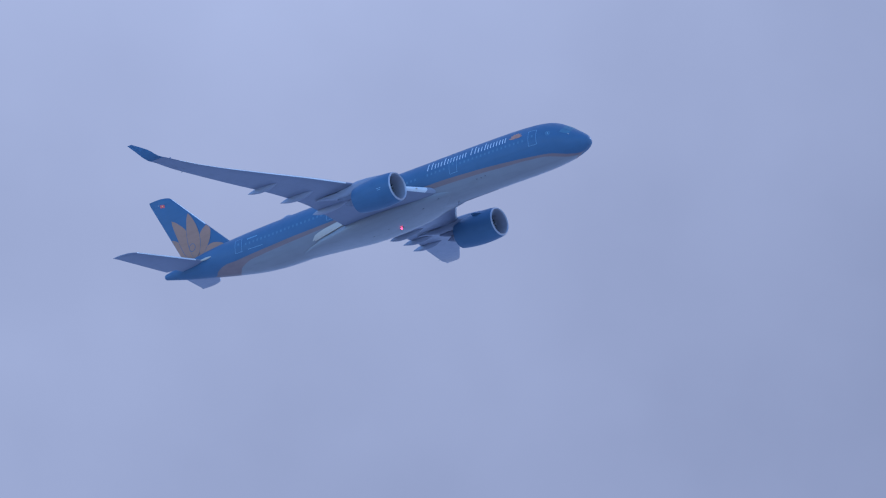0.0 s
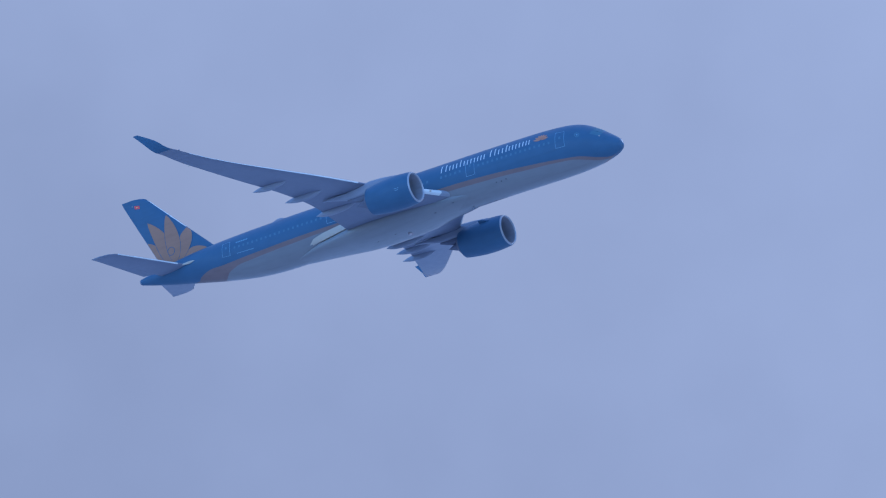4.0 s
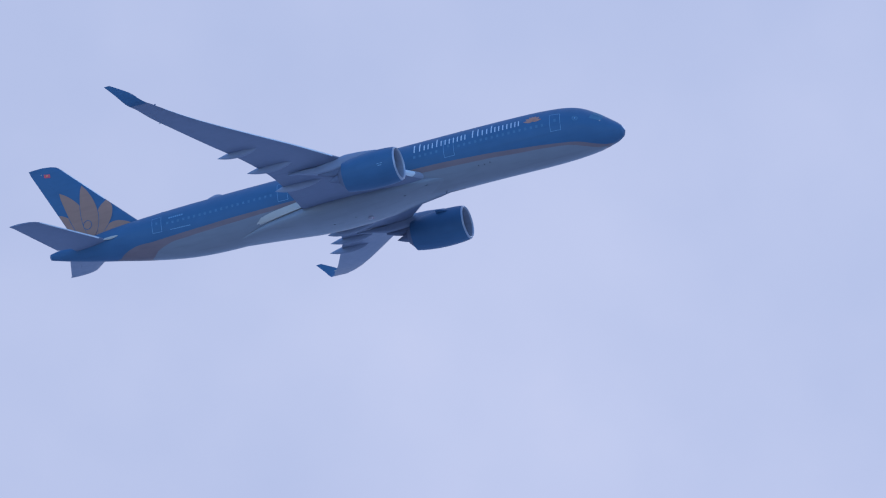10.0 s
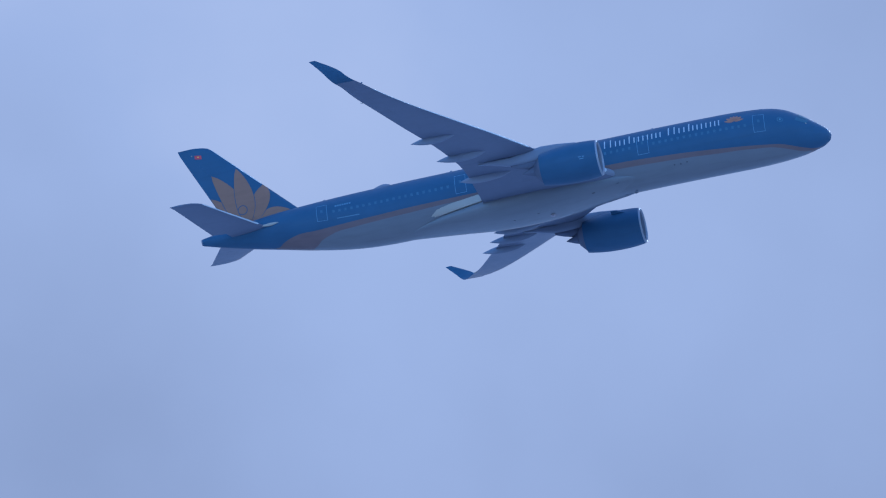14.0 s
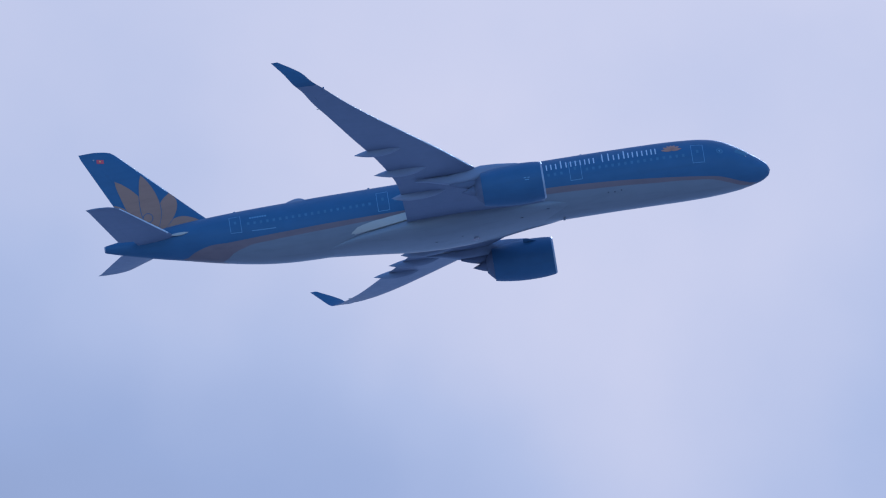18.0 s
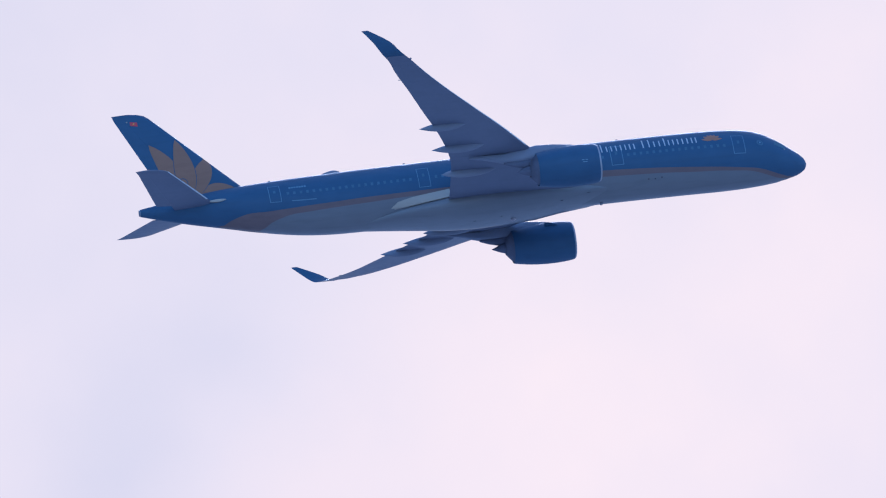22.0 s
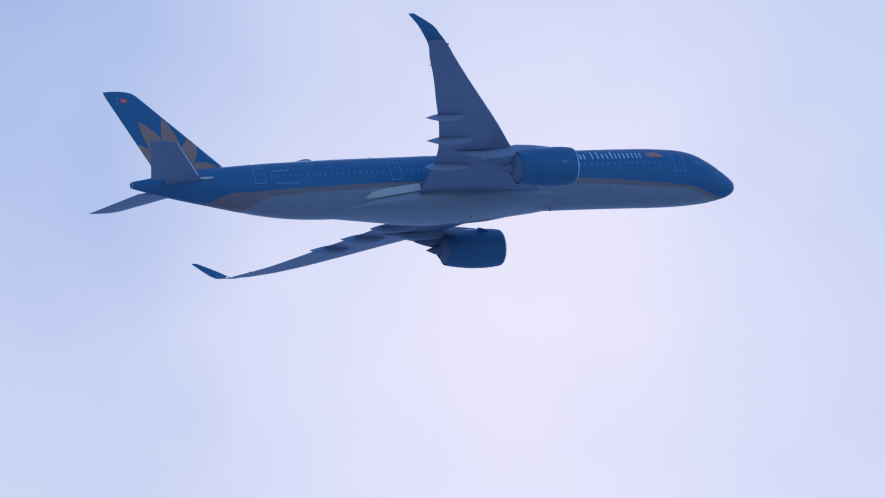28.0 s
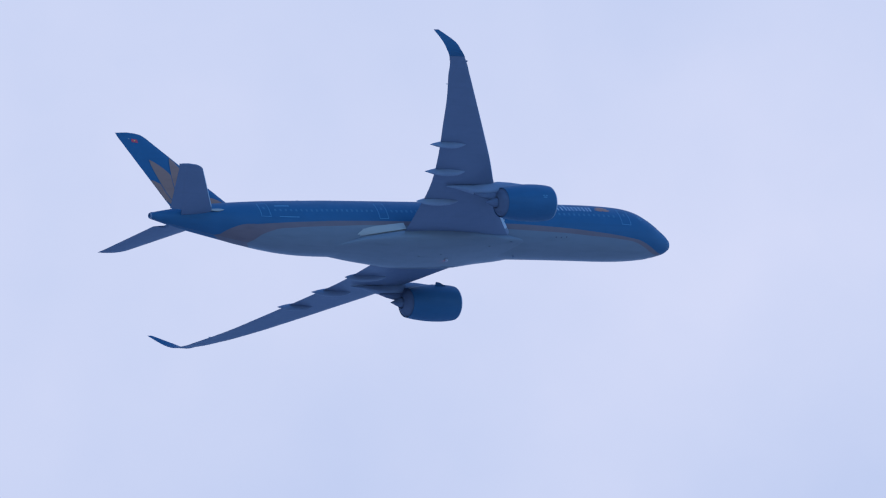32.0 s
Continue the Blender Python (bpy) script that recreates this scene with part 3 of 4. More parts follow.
def build_wing(side):
    bm = wing_piece(2.0, 29.0, 0.1005, 0.7385, side, 24)
    wing_piece(29.004, 30.62, 0.0, 1.0, side, 5, bm, 12)
    wing_piece(9.45, 11.55, 0.0, 0.10, side, 3, bm)
    wing_piece(2.0, 3.35, 0.74, 1.0, side, 3, bm)
    wing_piece(2.0, 9.43, 0.03, 0.1005, side, 10, bm)
    smooth_all(bm, 40)
    wing = part("wing", bm, WINGGREY, plane, "grey swept wing")
    bm = wing_piece(2.0, 3.35, 0.0, 0.03, side, 4)
    smooth_all(bm, 40)
    part("root_leading_edge", bm, PYLON, wing, "pale grey leading edge at the wing root")
    bm = wing_piece(3.37, 9.43, 0.0, 0.03, side, 9)
    smooth_all(bm, 40)
    part("slat", bm, PALE, wing, "pale droop nose beside the engine")
    for u0, u1 in ((11.57, 17.2), (17.215, 23.1), (23.115, 29.0)):
        bm = wing_piece(u0, u1, 0.007, 0.1005, side, 14, None, 14)
        smooth_all(bm, 40)
        slat = part("slat", bm, WINGGREY, wing)
        # The sun's bright rim, put into the colour of a thin strip.
        bm = wing_piece(u0, u1, 0.0, 0.007, side, 14, None, 6)
        smooth_all(bm, 60)
        part("leading_edge", bm, PALE, slat, "leading edge strip painted pale as a sunlit rim")
    for name, u0, u1 in (("flap", 3.37, 10.68), ("flap", 10.7, 21.4), ("aileron", 21.406, 25.2), ("aileron", 25.206, 29.0)):
        bm = wing_piece(u0, u1, 0.7385, 1.0, side, 8)
        smooth_all(bm, 40)
        part(name, bm, WINGGREY, wing)
    tail = wing_section(26.6, 0.0, 1.0, side)[9]
    part("static_wick", loft([[(tail[0] - d, tail[1] + a, tail[2] + b) for a, b in ((-0.03, -0.03), (0.03, -0.03), (0.03, 0.03), (-0.03, 0.03))] for d in (-0.1, 0.22)]), WHITE, wing, "short white static wick")
    us = [30.64, 30.8, 31.0, 31.3, 31.5, 31.7, 31.85, 31.95, 32.03, 32.09, 32.13]
    bm = loft([wing_section(u, 0.0, 1.0, side, 12) for u in us])
    smooth_all(bm, 50)
    part("winglet", bm, BLUE, wing, "upswept blue wing tip")
    for y, x0, x1, r in ((8.0, -30.4, -37.12, 0.54), (12.7, -32.0, -38.45, 0.58), (17.1, -34.3, -40.08, 0.52)):
        z = float(curve(WK, W_Z, y))
        canoe("flap_fairing", x0, x1, side * y, z + 0.42, z - 0.21, r, wing, PYLON if y < 9 else FAIRGREY, "pale grey pointed flap track fairing", 0.5, 1.5, 2.4 if y > 9 else 3.6)
    return wing


wings = [build_wing(side) for side in (-1, 1)]


# ---- engines ----
def build_engine(side):
    c = (-22.1, side * 10.57, -2.79)
    outer = [(-0.17, 1.835), (-0.38, 1.88), (-0.6, 1.91), (-1.0, 1.955), (-1.8, 2.0), (-2.8, 2.0), (-3.8, 1.95), (-4.8, 1.84), (-5.6, 1.71), (-6.12, 1.60)]
    inner = [(-6.12, 1.56), (-5.6, 1.58), (-4.6, 1.62)]
    bm = revolve(outer + inner, c, 48)
    nacelle = part("engine", bm, BLUE, plane, "blue engine nacelle with a bare metal inlet lip")
    lip = [(-0.17, 1.835), (-0.07, 1.79), (0.0, 1.71), (-0.05, 1.64), (-0.16, 1.59)]
    part("inlet_lip", revolve(lip, c, 48), LIPMETAL, nacelle, "polished metal inlet lip")
    part("inlet_duct", revolve([(-0.16, 1.59), (-0.5, 1.52), (-1.0, 1.50), (-1.75, 1.53)], c, 48), PYLON, nacelle)
    part("backing", revolve([(-2.0, 1.56), (-2.02, 0.02)], c, 48), FAIRGREY, nacelle)
    bm = revolve([(-1.05, 0.02), (-1.15, 0.14), (-1.45, 0.34), (-1.8, 0.47), (-1.95, 0.5)], c, 28)
    part("spinner", bm, DARK, nacelle)
    bm = bmesh.new()
    for k in range(22):
        a = 2 * math.pi * k / 22
        rings = []
        for r, tw, w in ((0.45, 0.25, 0.10), (0.8, 0.5, 0.14), (1.15, 0.75, 0.19), (1.5, 0.95, 0.22)):
            ring = []
            for dx, da in ((0.5, 0.012), (-0.5, 0.012), (-0.5, -0.012), (0.5, -0.012)):
                along, round_ = dx * 0.42 * math.cos(tw), dx * w * math.sin(tw) * 1.6 / r + da
                ring.append((c[0] - 1.7 + along, c[1] + r * math.cos(a + round_), c[2] + r * math.sin(a + round_)))
            rings.append(ring)
        loft(rings, bm=bm)
    part("fan", bm, FANMETAL, nacelle, "dark metal fan blades")
    part("core_cowl", revolve([(-4.6, 1.46), (-5.6, 1.52), (-6.1, 1.49), (-6.42, 1.14), (-6.8, 0.70), (-6.8, 0.64), (-6.3, 0.6)], c, 36), HOTMETAL, nacelle, "brownish heat-stained exhaust nozzle")
    part("exhaust_plug", revolve([(-6.3, 0.55), (-6.85, 0.52), (-7.3, 0.38), (-7.9, 0.13), (-8.15, 0.02)], c, 28), HOTMETAL, nacelle)
    # A strake on the inboard shoulder.
    a = radians(38)
    bm = bmesh.new()
    pts = []
    for x, r in ((-1.5, 1.97), (-2.9, 1.97), (-2.9, 2.42), (-2.45, 2.38)):
        for d in (-0.02, 0.02):
            pts.append(bm.verts.new((c[0] + x, c[1] - side * r * math.cos(a + d), c[2] + r * math.sin(a + d))))
    p, q = pts[0::2], pts[1::2]
    bm.faces.new(p)
    bm.faces.new(q[::-1])
    for k in range(4):
        bm.faces.new((p[k], q[k], q[(k + 1) % 4], p[(k + 1) % 4]))
    part("strake", bm, BLUE, nacelle)
    # Small stencils on the outboard face.
    for x, tilt, long in ((-1.35, -6, 0.24), (-1.7, -6, 0.26), (-1.45, -12, 0.42)):
        rings = []
        for dx in (0.0, -long):
            r = float(np.interp(x + dx, [p[0] for p in outer[::-1]], [p[1] for p in outer[::-1]]))
            rings.append([(c[0] + x + dx, c[1] + side * (r + o) * math.cos(radians(tilt + d)), c[2] + (r + o) * math.sin(radians(tilt + d))) for d, o in ((-1, 0.014), (1, 0.014), (1, -0.03), (-1, -0.03))])
        part("stencil", loft(rings), OUTLINE, nacelle, "pale stencil too small to read")
    # The pylon that hangs the nacelle under the wing.
    rings = []
    for x, top, low, w in ((-23.6, -0.86, -1.1, 0.10), (-24.6, -0.60, -1.4, 0.30), (-26.4, -0.38, -1.6, 0.40), (-28.0, -0.30, -1.75, 0.44), (-30.0, -0.62, -1.78, 0.42), (-31.3, -0.8, -1.7, 0.36), (-32.4, -0.75, -1.4, 0.26), (-33.4, -0.75, -1.1, 0.15), (-34.6, -0.75, -0.9, 0.05)):
        mid, h = (top + low) / 2, (top - low) / 2
        rings.append([(x, c[1] + w * math.copysign(abs(math.cos(t)) ** 0.6, math.cos(t)), mid + h * math.copysign(abs(math.sin(t)) ** 0.6, math.sin(t))) for t in np.linspace(0, 2 * math.pi, 20, endpoint=False)])
    bm = loft(rings)
    smooth_all(bm, 50)
    part("pylon", bm, FAIRGREY, nacelle, "pale grey engine pylon")
    rings = []
    for x, top, low, w in ((-27.6, -1.55, -2.2, 0.30), (-28.6, -1.55, -2.4, 0.34), (-29.5, -1.55, -2.45, 0.32), (-30.4, -1.6, -2.2, 0.26), (-31.3, -1.65, -1.85, 0.12)):
        mid, h = (top + low) / 2, (top - low) / 2
        rings.append([(x, c[1] + w * math.cos(t), mid + h * math.sin(t)) for t in np.linspace(0, 2 * math.pi, 16, endpoint=False)])
    bm = loft(rings)
    smooth_all(bm, 60)
    part("heat_shield", bm, HOTMETAL, nacelle, "dark heat shield under the pylon")


for side in (-1, 1):
    build_engine(side)


# ---- belly fairing ----
def build_belly_fairing():
    rings = []
    for x, w, low, top in ((-18.0, 1.5, -2.1, -1.75), (-20.0, 2.0, -2.72, -1.5), (-22.0, 2.36, -3.02, -1.25), (-24.5, 2.82, -3.2, -0.95), (-27, 3.2, -3.5, -0.75), (-30, 3.34, -3.68, -0.7), (-33, 3.3, -3.72, -0.8), (-35.2, 3.15, -3.6, -1.15), (-36.2, 3.05, -3.53, -1.25), (-38.5, 2.65, -3.32, -1.52), (-40.5, 2.28, -3.15, -1.78), (-42.3, 1.75, -3.05, -2.08), (-44.0, 1.2, -2.98, -2.35), (-45.6, 0.8, -2.9, -2.6)):
        mid, h = (top + low) / 2, (top - low) / 2
        over, under = float(np.interp(x, [-42.0, -40.5, -33.5, -27, -22], [1.0, 0.6, 0.5, 0.7, 1.0])), float(np.interp(x, [-42, -36, -27, -22], [1.0, 0.74, 0.74, 0.95]))
        ring = []
        for t in np.linspace(0, 2 * math.pi, 40, endpoint=False):
            co, si = math.cos(t), math.sin(t)
            ring.append((x, w * math.copysign(abs(co) ** (over if si > 0 else under), co), mid + h * math.copysign(abs(si) ** 0.85, si)))
        rings.append(ring)
    bm = loft(rings)
    smooth_all(bm, 60)
    part("belly_fairing", bm, BELLY, plane, "pale grey wing root fairing")


build_belly_fairing()
for x, y, z in ((-33.4, -0.7, -3.66), (-30.8, -1.1, -3.62), (-22.1, -2.3, -2.67), (-24.8, -1.9, -3.02)):
    canoe("vent", x + 0.2, x - 0.2, y, z, z, 0.055, plane, DARK)


def build_root_fillet(side):
    """The white fillet behind the wing root, pointed at its tail."""
    rings = []
    for v in np.linspace(0, 1, 14):
        x = -35.7 - 6.1 * v
        top, low = float(np.interp(x, [-41.8, -40.95, -39.3, -35.7], [-2.1, -1.5, -1.2, -0.84])), -1.71 - 0.43 * v
        foot = float(np.interp(x, [-41.8, -40.5, -38.5, -36.2, -35.7], [1.95, 2.28, 2.62, 2.99, 3.04]))
        head = math.sqrt(max(0.2, 3.0**2 - top * top)) * 0.985
        ring = []
        for w in np.linspace(0, 1, 7):
            z = top + (low - top) * w
            skin = math.sqrt(max(0.2, 3.0**2 - z * z)) * 0.985
            ring.append((x, side * max(skin + 0.025, head + (foot - head) * w + 0.05 * math.sin(math.pi * w) + 0.02), z))
        back = [(x, side * (math.sqrt(max(0.2, 2.98**2 - z * z)) - 0.25), z) for _, _, z in ring[::-1]]
        rings.append(ring + back)
    bm = loft(rings)
    smooth_all(bm, 50)
    part("root_fillet", bm, WHITE, plane, "white fillet behind the wing root")


for side in (-1, 1):
    build_root_fillet(side)


# ---- tail ----
def tail_piece(rows, c0, c1, tc, axis, n=8, bm=None):
    """A tail surface between two chord fractions. rows of (leading edge x, trailing edge x, y, z); axis: which way it is thick."""
    rings = []
    for le, te, y, z in rows:
        chord = le - te
        cs = [c0 + (c1 - c0) * (0.5 - 0.5 * math.cos(math.pi * k / n)) for k in range(n + 1)]
        h = [(foil(c, tc)[0] - foil(c, tc)[1]) / 2 * chord for c in cs]
        pts = [(le - c * chord, v) for c, v in zip(cs, h)] + [(le - c * chord, -v) for c, v in zip(cs[::-1], h[::-1])]
        rings.append([(x, y + (v if axis == "y" else 0), z + (v if axis == "z" else 0)) for x, v in pts])
    bm = loft(rings, bm=bm)
    smooth_all(bm, 40)
    return bm


def fin_row(z):
    v = (z - 2.0) / 9.1
    return (-54.5 - 8.9 * v, -62.5 - 4.2 * v, 0, z)


def build_fin():
    rows = [fin_row(z) for z in np.linspace(2.0, 11.0, 12)]
    tip = [(-63.7, -66.75, 0, 11.3), (-64.25, -66.8, 0, 11.47), (-65.0, -66.85, 0, 11.58)]
    fin = part("vertical_stabilizer", tail_piece(rows + tip, 0.0, 0.6985, 0.10, "y", 12), BLUE, plane, "blue tail fin with a gold lotus")
    # A sunlit rim painted along the fin's upper leading edge.
    strip = [(le + 0.02, te, y, z) for le, te, y, z in (fin_row(z) for z in np.linspace(6.3, 11.0, 8))]
    part("leading_edge", tail_piece(strip, 0.0, 0.022, 0.108, "y", 6), PALE, fin, "leading edge strip painted pale as a sunlit rim")
    part("rudder", tail_piece([fin_row(z) for z in np.linspace(2.0, 11.0, 12)] + tip, 0.70, 1.0, 0.10, "y"), BLUE, fin)
    return fin


fin = build_fin()


def build_stabilizer(side):
    def row(y):
        v = (y - 0.6) / 8.65
        return (-58.02 - 6.0 * v, -63.8 - 2.95 * v, side * y, 0.95 + 1.27 * v)

    rows = [row(y) for y in np.linspace(0.6, 8.6, 10)]
    tip = [(-63.95, -66.68, side * 8.88, 2.17), (-64.5, -66.78, side * 9.12, 2.21), (-65.4, -66.88, side * 9.27, 2.24)]
    stab = part("horizontal_stabilizer", tail_piece(rows + tip, 0.0, 0.7235, 0.085, "z", 10), WINGGREY, plane, "grey tailplane")
    part("elevator", tail_piece([row(y) for y in np.linspace(1.9, 8.6, 8)] + tip, 0.725, 1.0, 0.085, "z"), WINGGREY, stab)
    # The same painted rim of sunlight on the tailplane.
    strip = [(le + 0.02, te, y, z) for le, te, y, z in rows[2:]]
    part("leading_edge", tail_piece(strip, 0.0, 0.02, 0.092, "z", 6), PALE, stab, "leading edge strip painted pale as a sunlit rim")
    canoe("root_fairing", -57.3, -59.4, side * 1.80, 1.12, 1.12, 0.16, stab, WHITE, "white root fairing")


for side in (-1, 1):
    build_stabilizer(side)


# ---- paintwork ----
def fin_half(x, z):
    le, te, _, _ = fin_row(z)
    c = (le - x) / (le - te)
    return (foil(c, 0.10)[0] - foil(c, 0.10)[1]) / 2 * (le - te)


def leaf(name, base, tip, wide, bend, mat, parent, out=0.02, full=0.85):
    """A petal painted on the fin's starboard face, from its base to its tip."""
    base, tip = Vector(base), Vector(tip)
    along = tip - base
    across = Vector((-along.y, along.x)).normalized()
    n, rows = 12, []
    for k in range(n + 1):
        v = k / n
        mid = base + along * v + across * bend * math.sin(math.pi * v)
        w = wide * math.sin(math.pi * v ** full) ** 0.72 * (1 - 0.18 * v) + 0.01
        row = []
        for s in (-1, -0.33, 0.33, 1):
            p = mid + across * w * s
            p.x = max(min(p.x, fin_row(p.y)[0] - 0.06), fin_row(p.y)[1] + 0.04)
            row.append(p)
        rows.append(row)
    rings = []
    for row in rows:
        rings.append([(p.x, -fin_half(p.x, p.y) - out, p.y) for p in row] + [(p.x, -fin_half(p.x, p.y) + 0.03, p.y) for p in row[::-1]])
    bm = loft(rings)
    return part(name, bm, mat, parent)


def build_lotus():
    leaf("petal", (-62.6, 2.9), (-58.6, 2.3), 0.8, 0.0, GOLD, fin, 0.010)
    petals = (((-61.5, 2.4), (-64.15, 5.75), 0.72, 0.0, 0.85), ((-59.75, 2.0), (-56.05, 2.72), 0.84, 0.30, 0.95), ((-61.4, 2.3), (-63.7, 8.15), 1.0, -0.42, 0.85), ((-59.85, 2.1), (-58.3, 6.15), 0.98, 0.02, 1.35), ((-60.6, 2.2), (-61.1, 8.4), 1.05, -0.2, 0.85))
    for k, (base, tip, wide, bend, full) in enumerate(petals):
        leaf("petal_edge", base, tip, wide + 0.07, bend, BLUE, fin, 0.014 + 0.008 * k, full)
        leaf("petal", base, tip, wide, bend, GOLD, fin, 0.018 + 0.008 * k, full)
    bm = bmesh.new()
    rings = []
    for k in range(24):
        a = 2 * math.pi * k / 24
        ring = []
        for r, o in ((0.52, 0.065), (0.45, 0.065), (0.45, -0.02), (0.52, -0.02)):
            x, z = -61.02 + r * math.cos(a), 3.8 + r * math.sin(a)
            ring.append((x, -fin_half(x, z) - o, z))
        rings.append(ring)
    rings.append(rings[0])
    loft(rings, caps=False, bm=bm)
    bmesh.ops.remove_doubles(bm, verts=bm.verts[:], dist=1e-5)
    part("ring_mark", bm, BLUE, fin)
    bm = bmesh.new()
    rings = []
    for x in np.linspace(-65.15, -64.45, 4):
        rings.append([(x, -fin_half(max(x, -65.9), z) - o, z - 0.2 * (x + 65.25)) for z, o in ((10.8, 0.02), (10.6, 0.02), (10.4, 0.02), (10.4, -0.03), (10.6, -0.03), (10.8, -0.03))])
    part("flag_mark", loft(rings, bm=bm), RED, fin, "small red rectangle with a yellow centre")
    leaf("flag_centre", (-64.88, 10.53), (-64.72, 10.54), 0.05, 0, YELLOW, fin, 0.035)
    leaf("tail_light", (-65.5, 10.78), (-65.36, 10.8), 0.05, 0, WHITE, fin, 0.03)


build_lotus()


def build_titles():
    """The airline's title as plain white strokes, and a small gold flower beyond it."""
    # Tall or low strokes, and how many, for each character's width.
    plan = [(1.25, 2, 1), (0.42, 1, 0), (0.95, 2, 0), (0.55, 1, 1), (0.92, 2, 0), (0.95, 2, 0), (1.3, 3, 0), (0.35, 0, 0), (1.2, 2, 1), (0.42, 1, 0), (0.6, 1, 0), (0.42, 1, 1), (0.42, 1, 0), (0.92, 2, 0), (0.95, 2, 0), (0.8, 2, 0)]
    s, total = 23.1, sum(p[0] for p in plan)
    k = 12.45 / total
    for width, strokes, tall in plan:
        for i in range(strokes):
            at = s - k * width * (i + 0.5) / strokes
            patch("title_bar", at - 0.055, at + 0.055, 46 if tall else 54, 68.5, TITLE, plane, 0.02, nx=2)
        s -= k * width
    for turn, length, wide in ((-82, 1.0, 0.15), (-55, 0.95, 0.17), (-26, 0.85, 0.17), (0, 0.8, 0.18), (26, 0.85, 0.17), (55, 0.95, 0.17), (82, 1.0, 0.15)):
        rings = []
        for k in range(9):
            v = k / 8
            w = wide * math.sin(math.pi * v ** 0.8) ** 0.8 + 0.01
            a = radians(turn)
            ring = [(9.27 - length * v * math.sin(a) - q * w * math.cos(a), 67.0 - math.degrees((0.12 + length * v * math.cos(a) - q * w * math.sin(a)) / 3.03)) for q in (-1, 0, 1)]
            rings.append([hull(p, d, 0.022) for p, d in ring] + [hull(p, d, -0.03) for p, d in ring[::-1]])
        part("flower_petal", loft(rings), ORANGE, plane, "orange petal of the flower mark")
    for i in range(7):
        patch("registration_bar", 51.2 - i * 0.25 - 0.16, 51.2 - i * 0.25, 64.6, 68.2, OUTLINE, plane, 0.02, nx=1)
    for i in range(12):
        patch("small_text_bar", 51.1 - i * 0.2 - 0.15, 51.1 - i * 0.2, 95.8, 97.4, OUTLINE, plane, 0.02, nx=1, na=2)


build_titles()


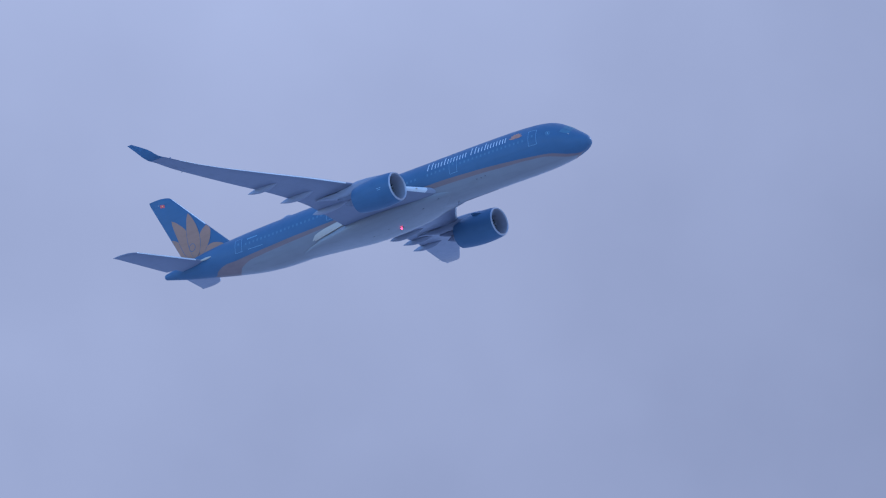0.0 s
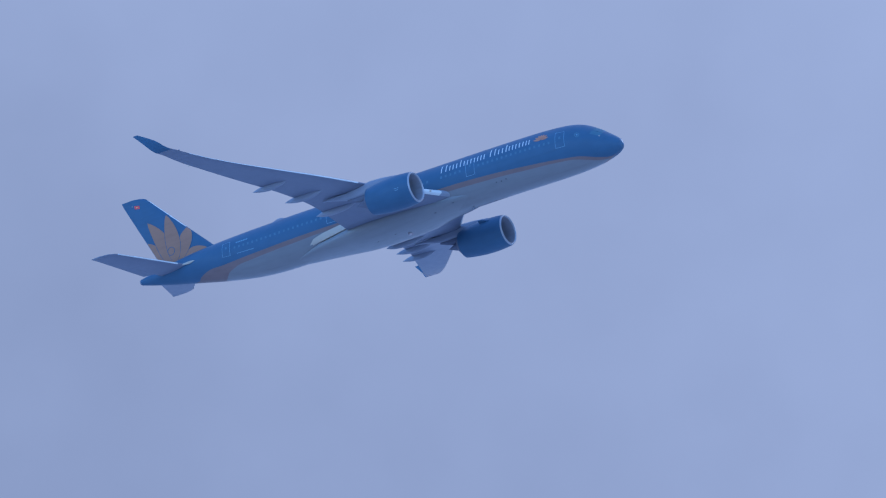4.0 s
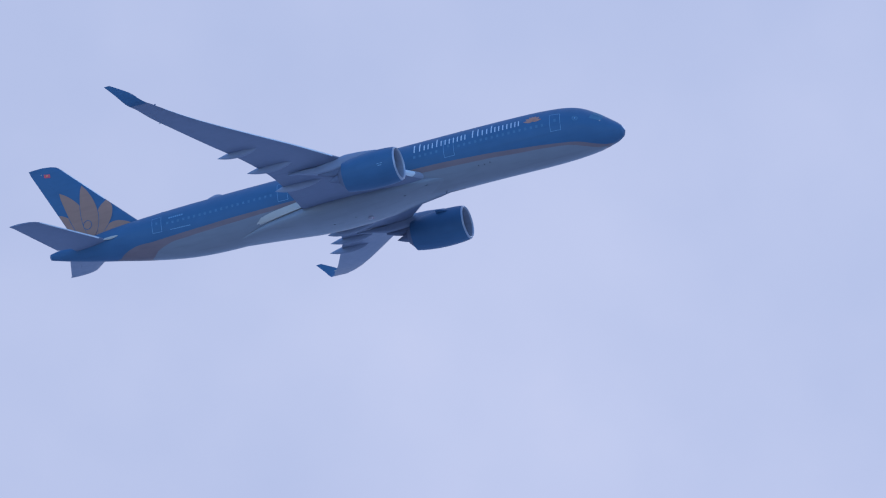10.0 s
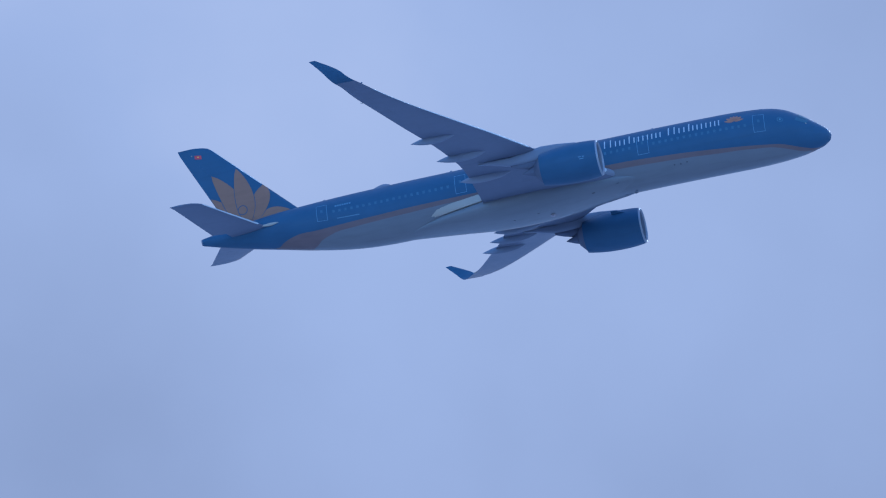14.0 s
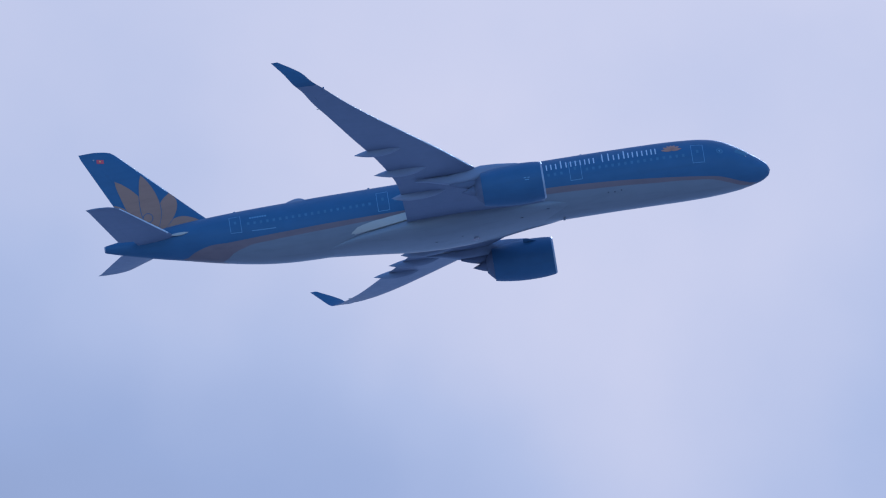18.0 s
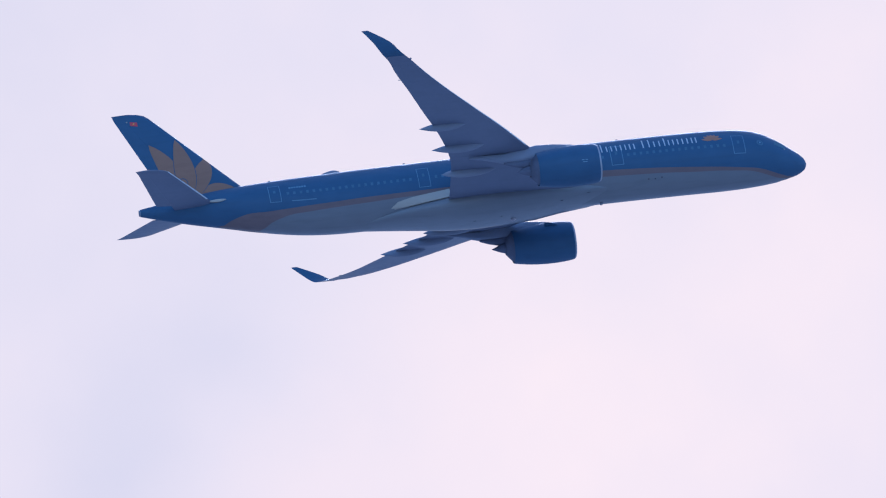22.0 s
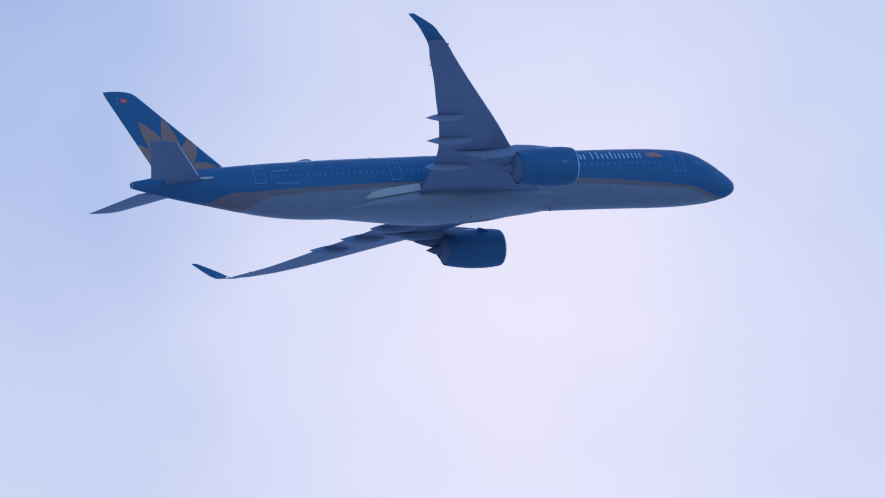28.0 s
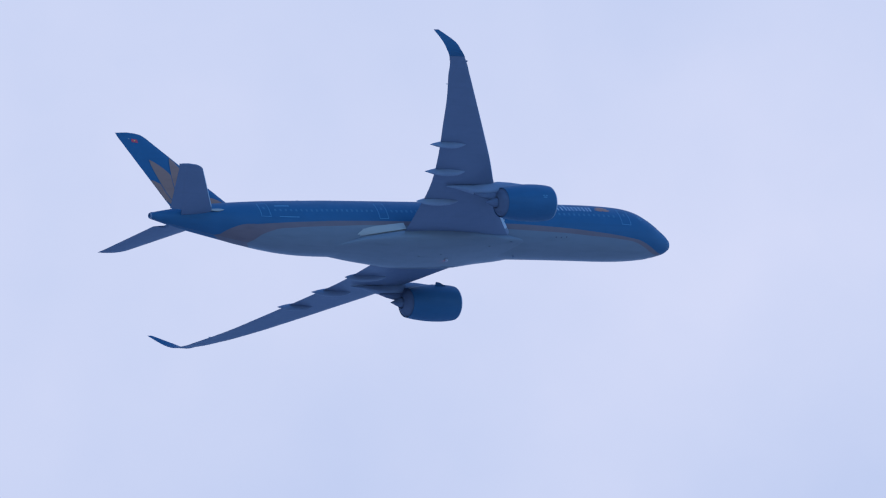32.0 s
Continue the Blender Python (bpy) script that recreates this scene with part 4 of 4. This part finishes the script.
def build_fittings():
    # Cockpit windows.
    for s0, s1, a0, a1, slant in ((1.95, 2.9, 4, 24, 0.0), (1.95, 2.9, 26, 46, 0.0), (2.15, 3.2, 48, 66, 0.2)):
        for side in (-1, 1):
            patch("cockpit_window", s0, s1, a0, a1, COCKPIT, plane, 0.015, slant, side=side)
    # Satellite dome on the crown.
    canoe("antenna_dome", -45.5, -47.7, 0.0, 3.12, 3.06, 0.54, plane, FAIRGREY, "pale radome on the crown")
    # Landing lights in the wing roots.
    for side in (-1, 1):
        part("landing_light", revolve([(0.05, 0.005), (0.04, 0.07), (0.0, 0.1), (-0.15, 0.1)], (float(curve(WK, W_LE, 4.3)) - 0.02, side * 4.3, float(curve(WK, W_Z, 4.3)) + 0.5), 16), WHITE, plane, "clear landing light lens")
    for s, top, tall in ((18.07, 1, 0.26), (39.17, 1, 0.3), (52.55, 1, 0.22), (20.65, -1, 0.26)):
        z = float(curve(ST, MID, s)) + top * float(curve(ST, RAD, s))
        bm = loft([[(-s + 0.2 - back - d * long, 0.03 * w, z + top * h) for d, w in ((0, 0), (0.45, 1), (1, 0), (0.45, -1))] for h, back, long in ((-0.06, 0, 0.36), (tall, 0.14, 0.2))])
        part("blade_antenna", bm, FAIRGREY, plane)
    # A round emblem and a probe near the cockpit.
    rings = []
    for k in range(17):
        a = 2 * math.pi * k / 16
        rings.append([hull(4.62 + r * math.cos(a), 72 + math.degrees(r * math.sin(a) / 2.6), o) for r, o in ((0.32, 0.015), (0.2, 0.015), (0.2, -0.03), (0.32, -0.03))])
    part("emblem", loft(rings, caps=False), GLASS, plane, "pale round emblem")
    patch("emblem_centre", 4.54, 4.70, 70, 74, OUTLINE, plane, 0.015, nx=2, na=2)
    patch("probe", 2.12, 2.22, 65, 68, WHITE, plane, 0.05, nx=1, na=1)
    # Small dark ports on the belly.
    for s, a in ((16.03, 130.3), (15.38, 131.0), (14.72, 129.5)):
        patch("port", s - 0.07, s + 0.07, a - 1.3, a + 1.3, DARK, plane, 0.012, nx=1, na=1)
    # Exhaust of the auxiliary power unit.
    part("tail_exhaust", revolve([(0.02, 0.34), (-0.25, 0.30), (-0.25, 0.22), (0.1, 0.2)], (-65.48, 0, 1.32), 24), FAIRGREY, plane)


build_fittings()


def flasher(name, x, y, z, radius, glow, lens, parent, label):
    """A lamp that flashes: a ball in its lens mount, with a glowing cap on one side that faces starboard and down."""
    bm = bmesh.new()
    bmesh.ops.create_uvsphere(bm, u_segments=20, v_segments=14, radius=radius)
    aim = Vector((0, -0.93, -0.36)).normalized()
    for f in bm.faces:
        f.smooth = True
        f.material_index = 1 if f.calc_center_median().normalized().dot(aim) > 0.82 else 0
    lamp = part(name, bm, [lens, glow], parent, label)
    lamp.location = (x, y, z)
    return lamp


beacon = flasher("beacon", -29.5, 0.0, -3.68, 0.24, BEACON, LAMPRED, plane, "red flashing belly beacon")
strobe = flasher("strobe", -41.93, -29.95, 3.0, 0.10, STROBE, WINGGREY, plane, "white flashing wing tip light")


def flashes(at, times):
    """Rows that swing a lamp's cap into view for a moment at each of the times, and away again."""
    x, y, z = at
    rows = [(0.0, 140)] if times[0] > 0.1 else []
    for f in times:
        rows += [(f + d, turn) for d, turn in ((-0.0667, 140), (-0.0333, 70), (0, 0), (0.0333, 70), (0.0667, 140)) if 0 <= f + d < 31.9]
    return [(t, pose(x, y, z, turn, 0, 0)) for t, turn in rows + [(32.0, 140)]]


def motions():
    walk(plane, [(t, pose(x, y, z, bank, pitch, heading)) for t, x, y, z, bank, pitch, heading in FLIGHT])
    walk(beacon, flashes((-29.5, 0.0, -3.68), [0.0, 1.4, 2.8, 4.2, 5.6, 7.0, 8.35, 9.75, 11.15, 12.5, 13.9, 15.3, 16.7, 18.15, 19.5, 20.85, 22.3, 23.7, 25.15, 26.5, 27.85, 29.3, 30.65]))
    walk(strobe, flashes((-41.93, -29.95, 3.0), [1.0, 2.3, 3.7, 5.1, 6.4, 7.8, 9.0, 10.4, 11.7, 13.3, 14.6, 16.3, 17.6, 19.4, 20.7, 21.8, 23.0, 24.4, 25.7, 27.3, 28.6, 30.3, 31.6]))


motions()
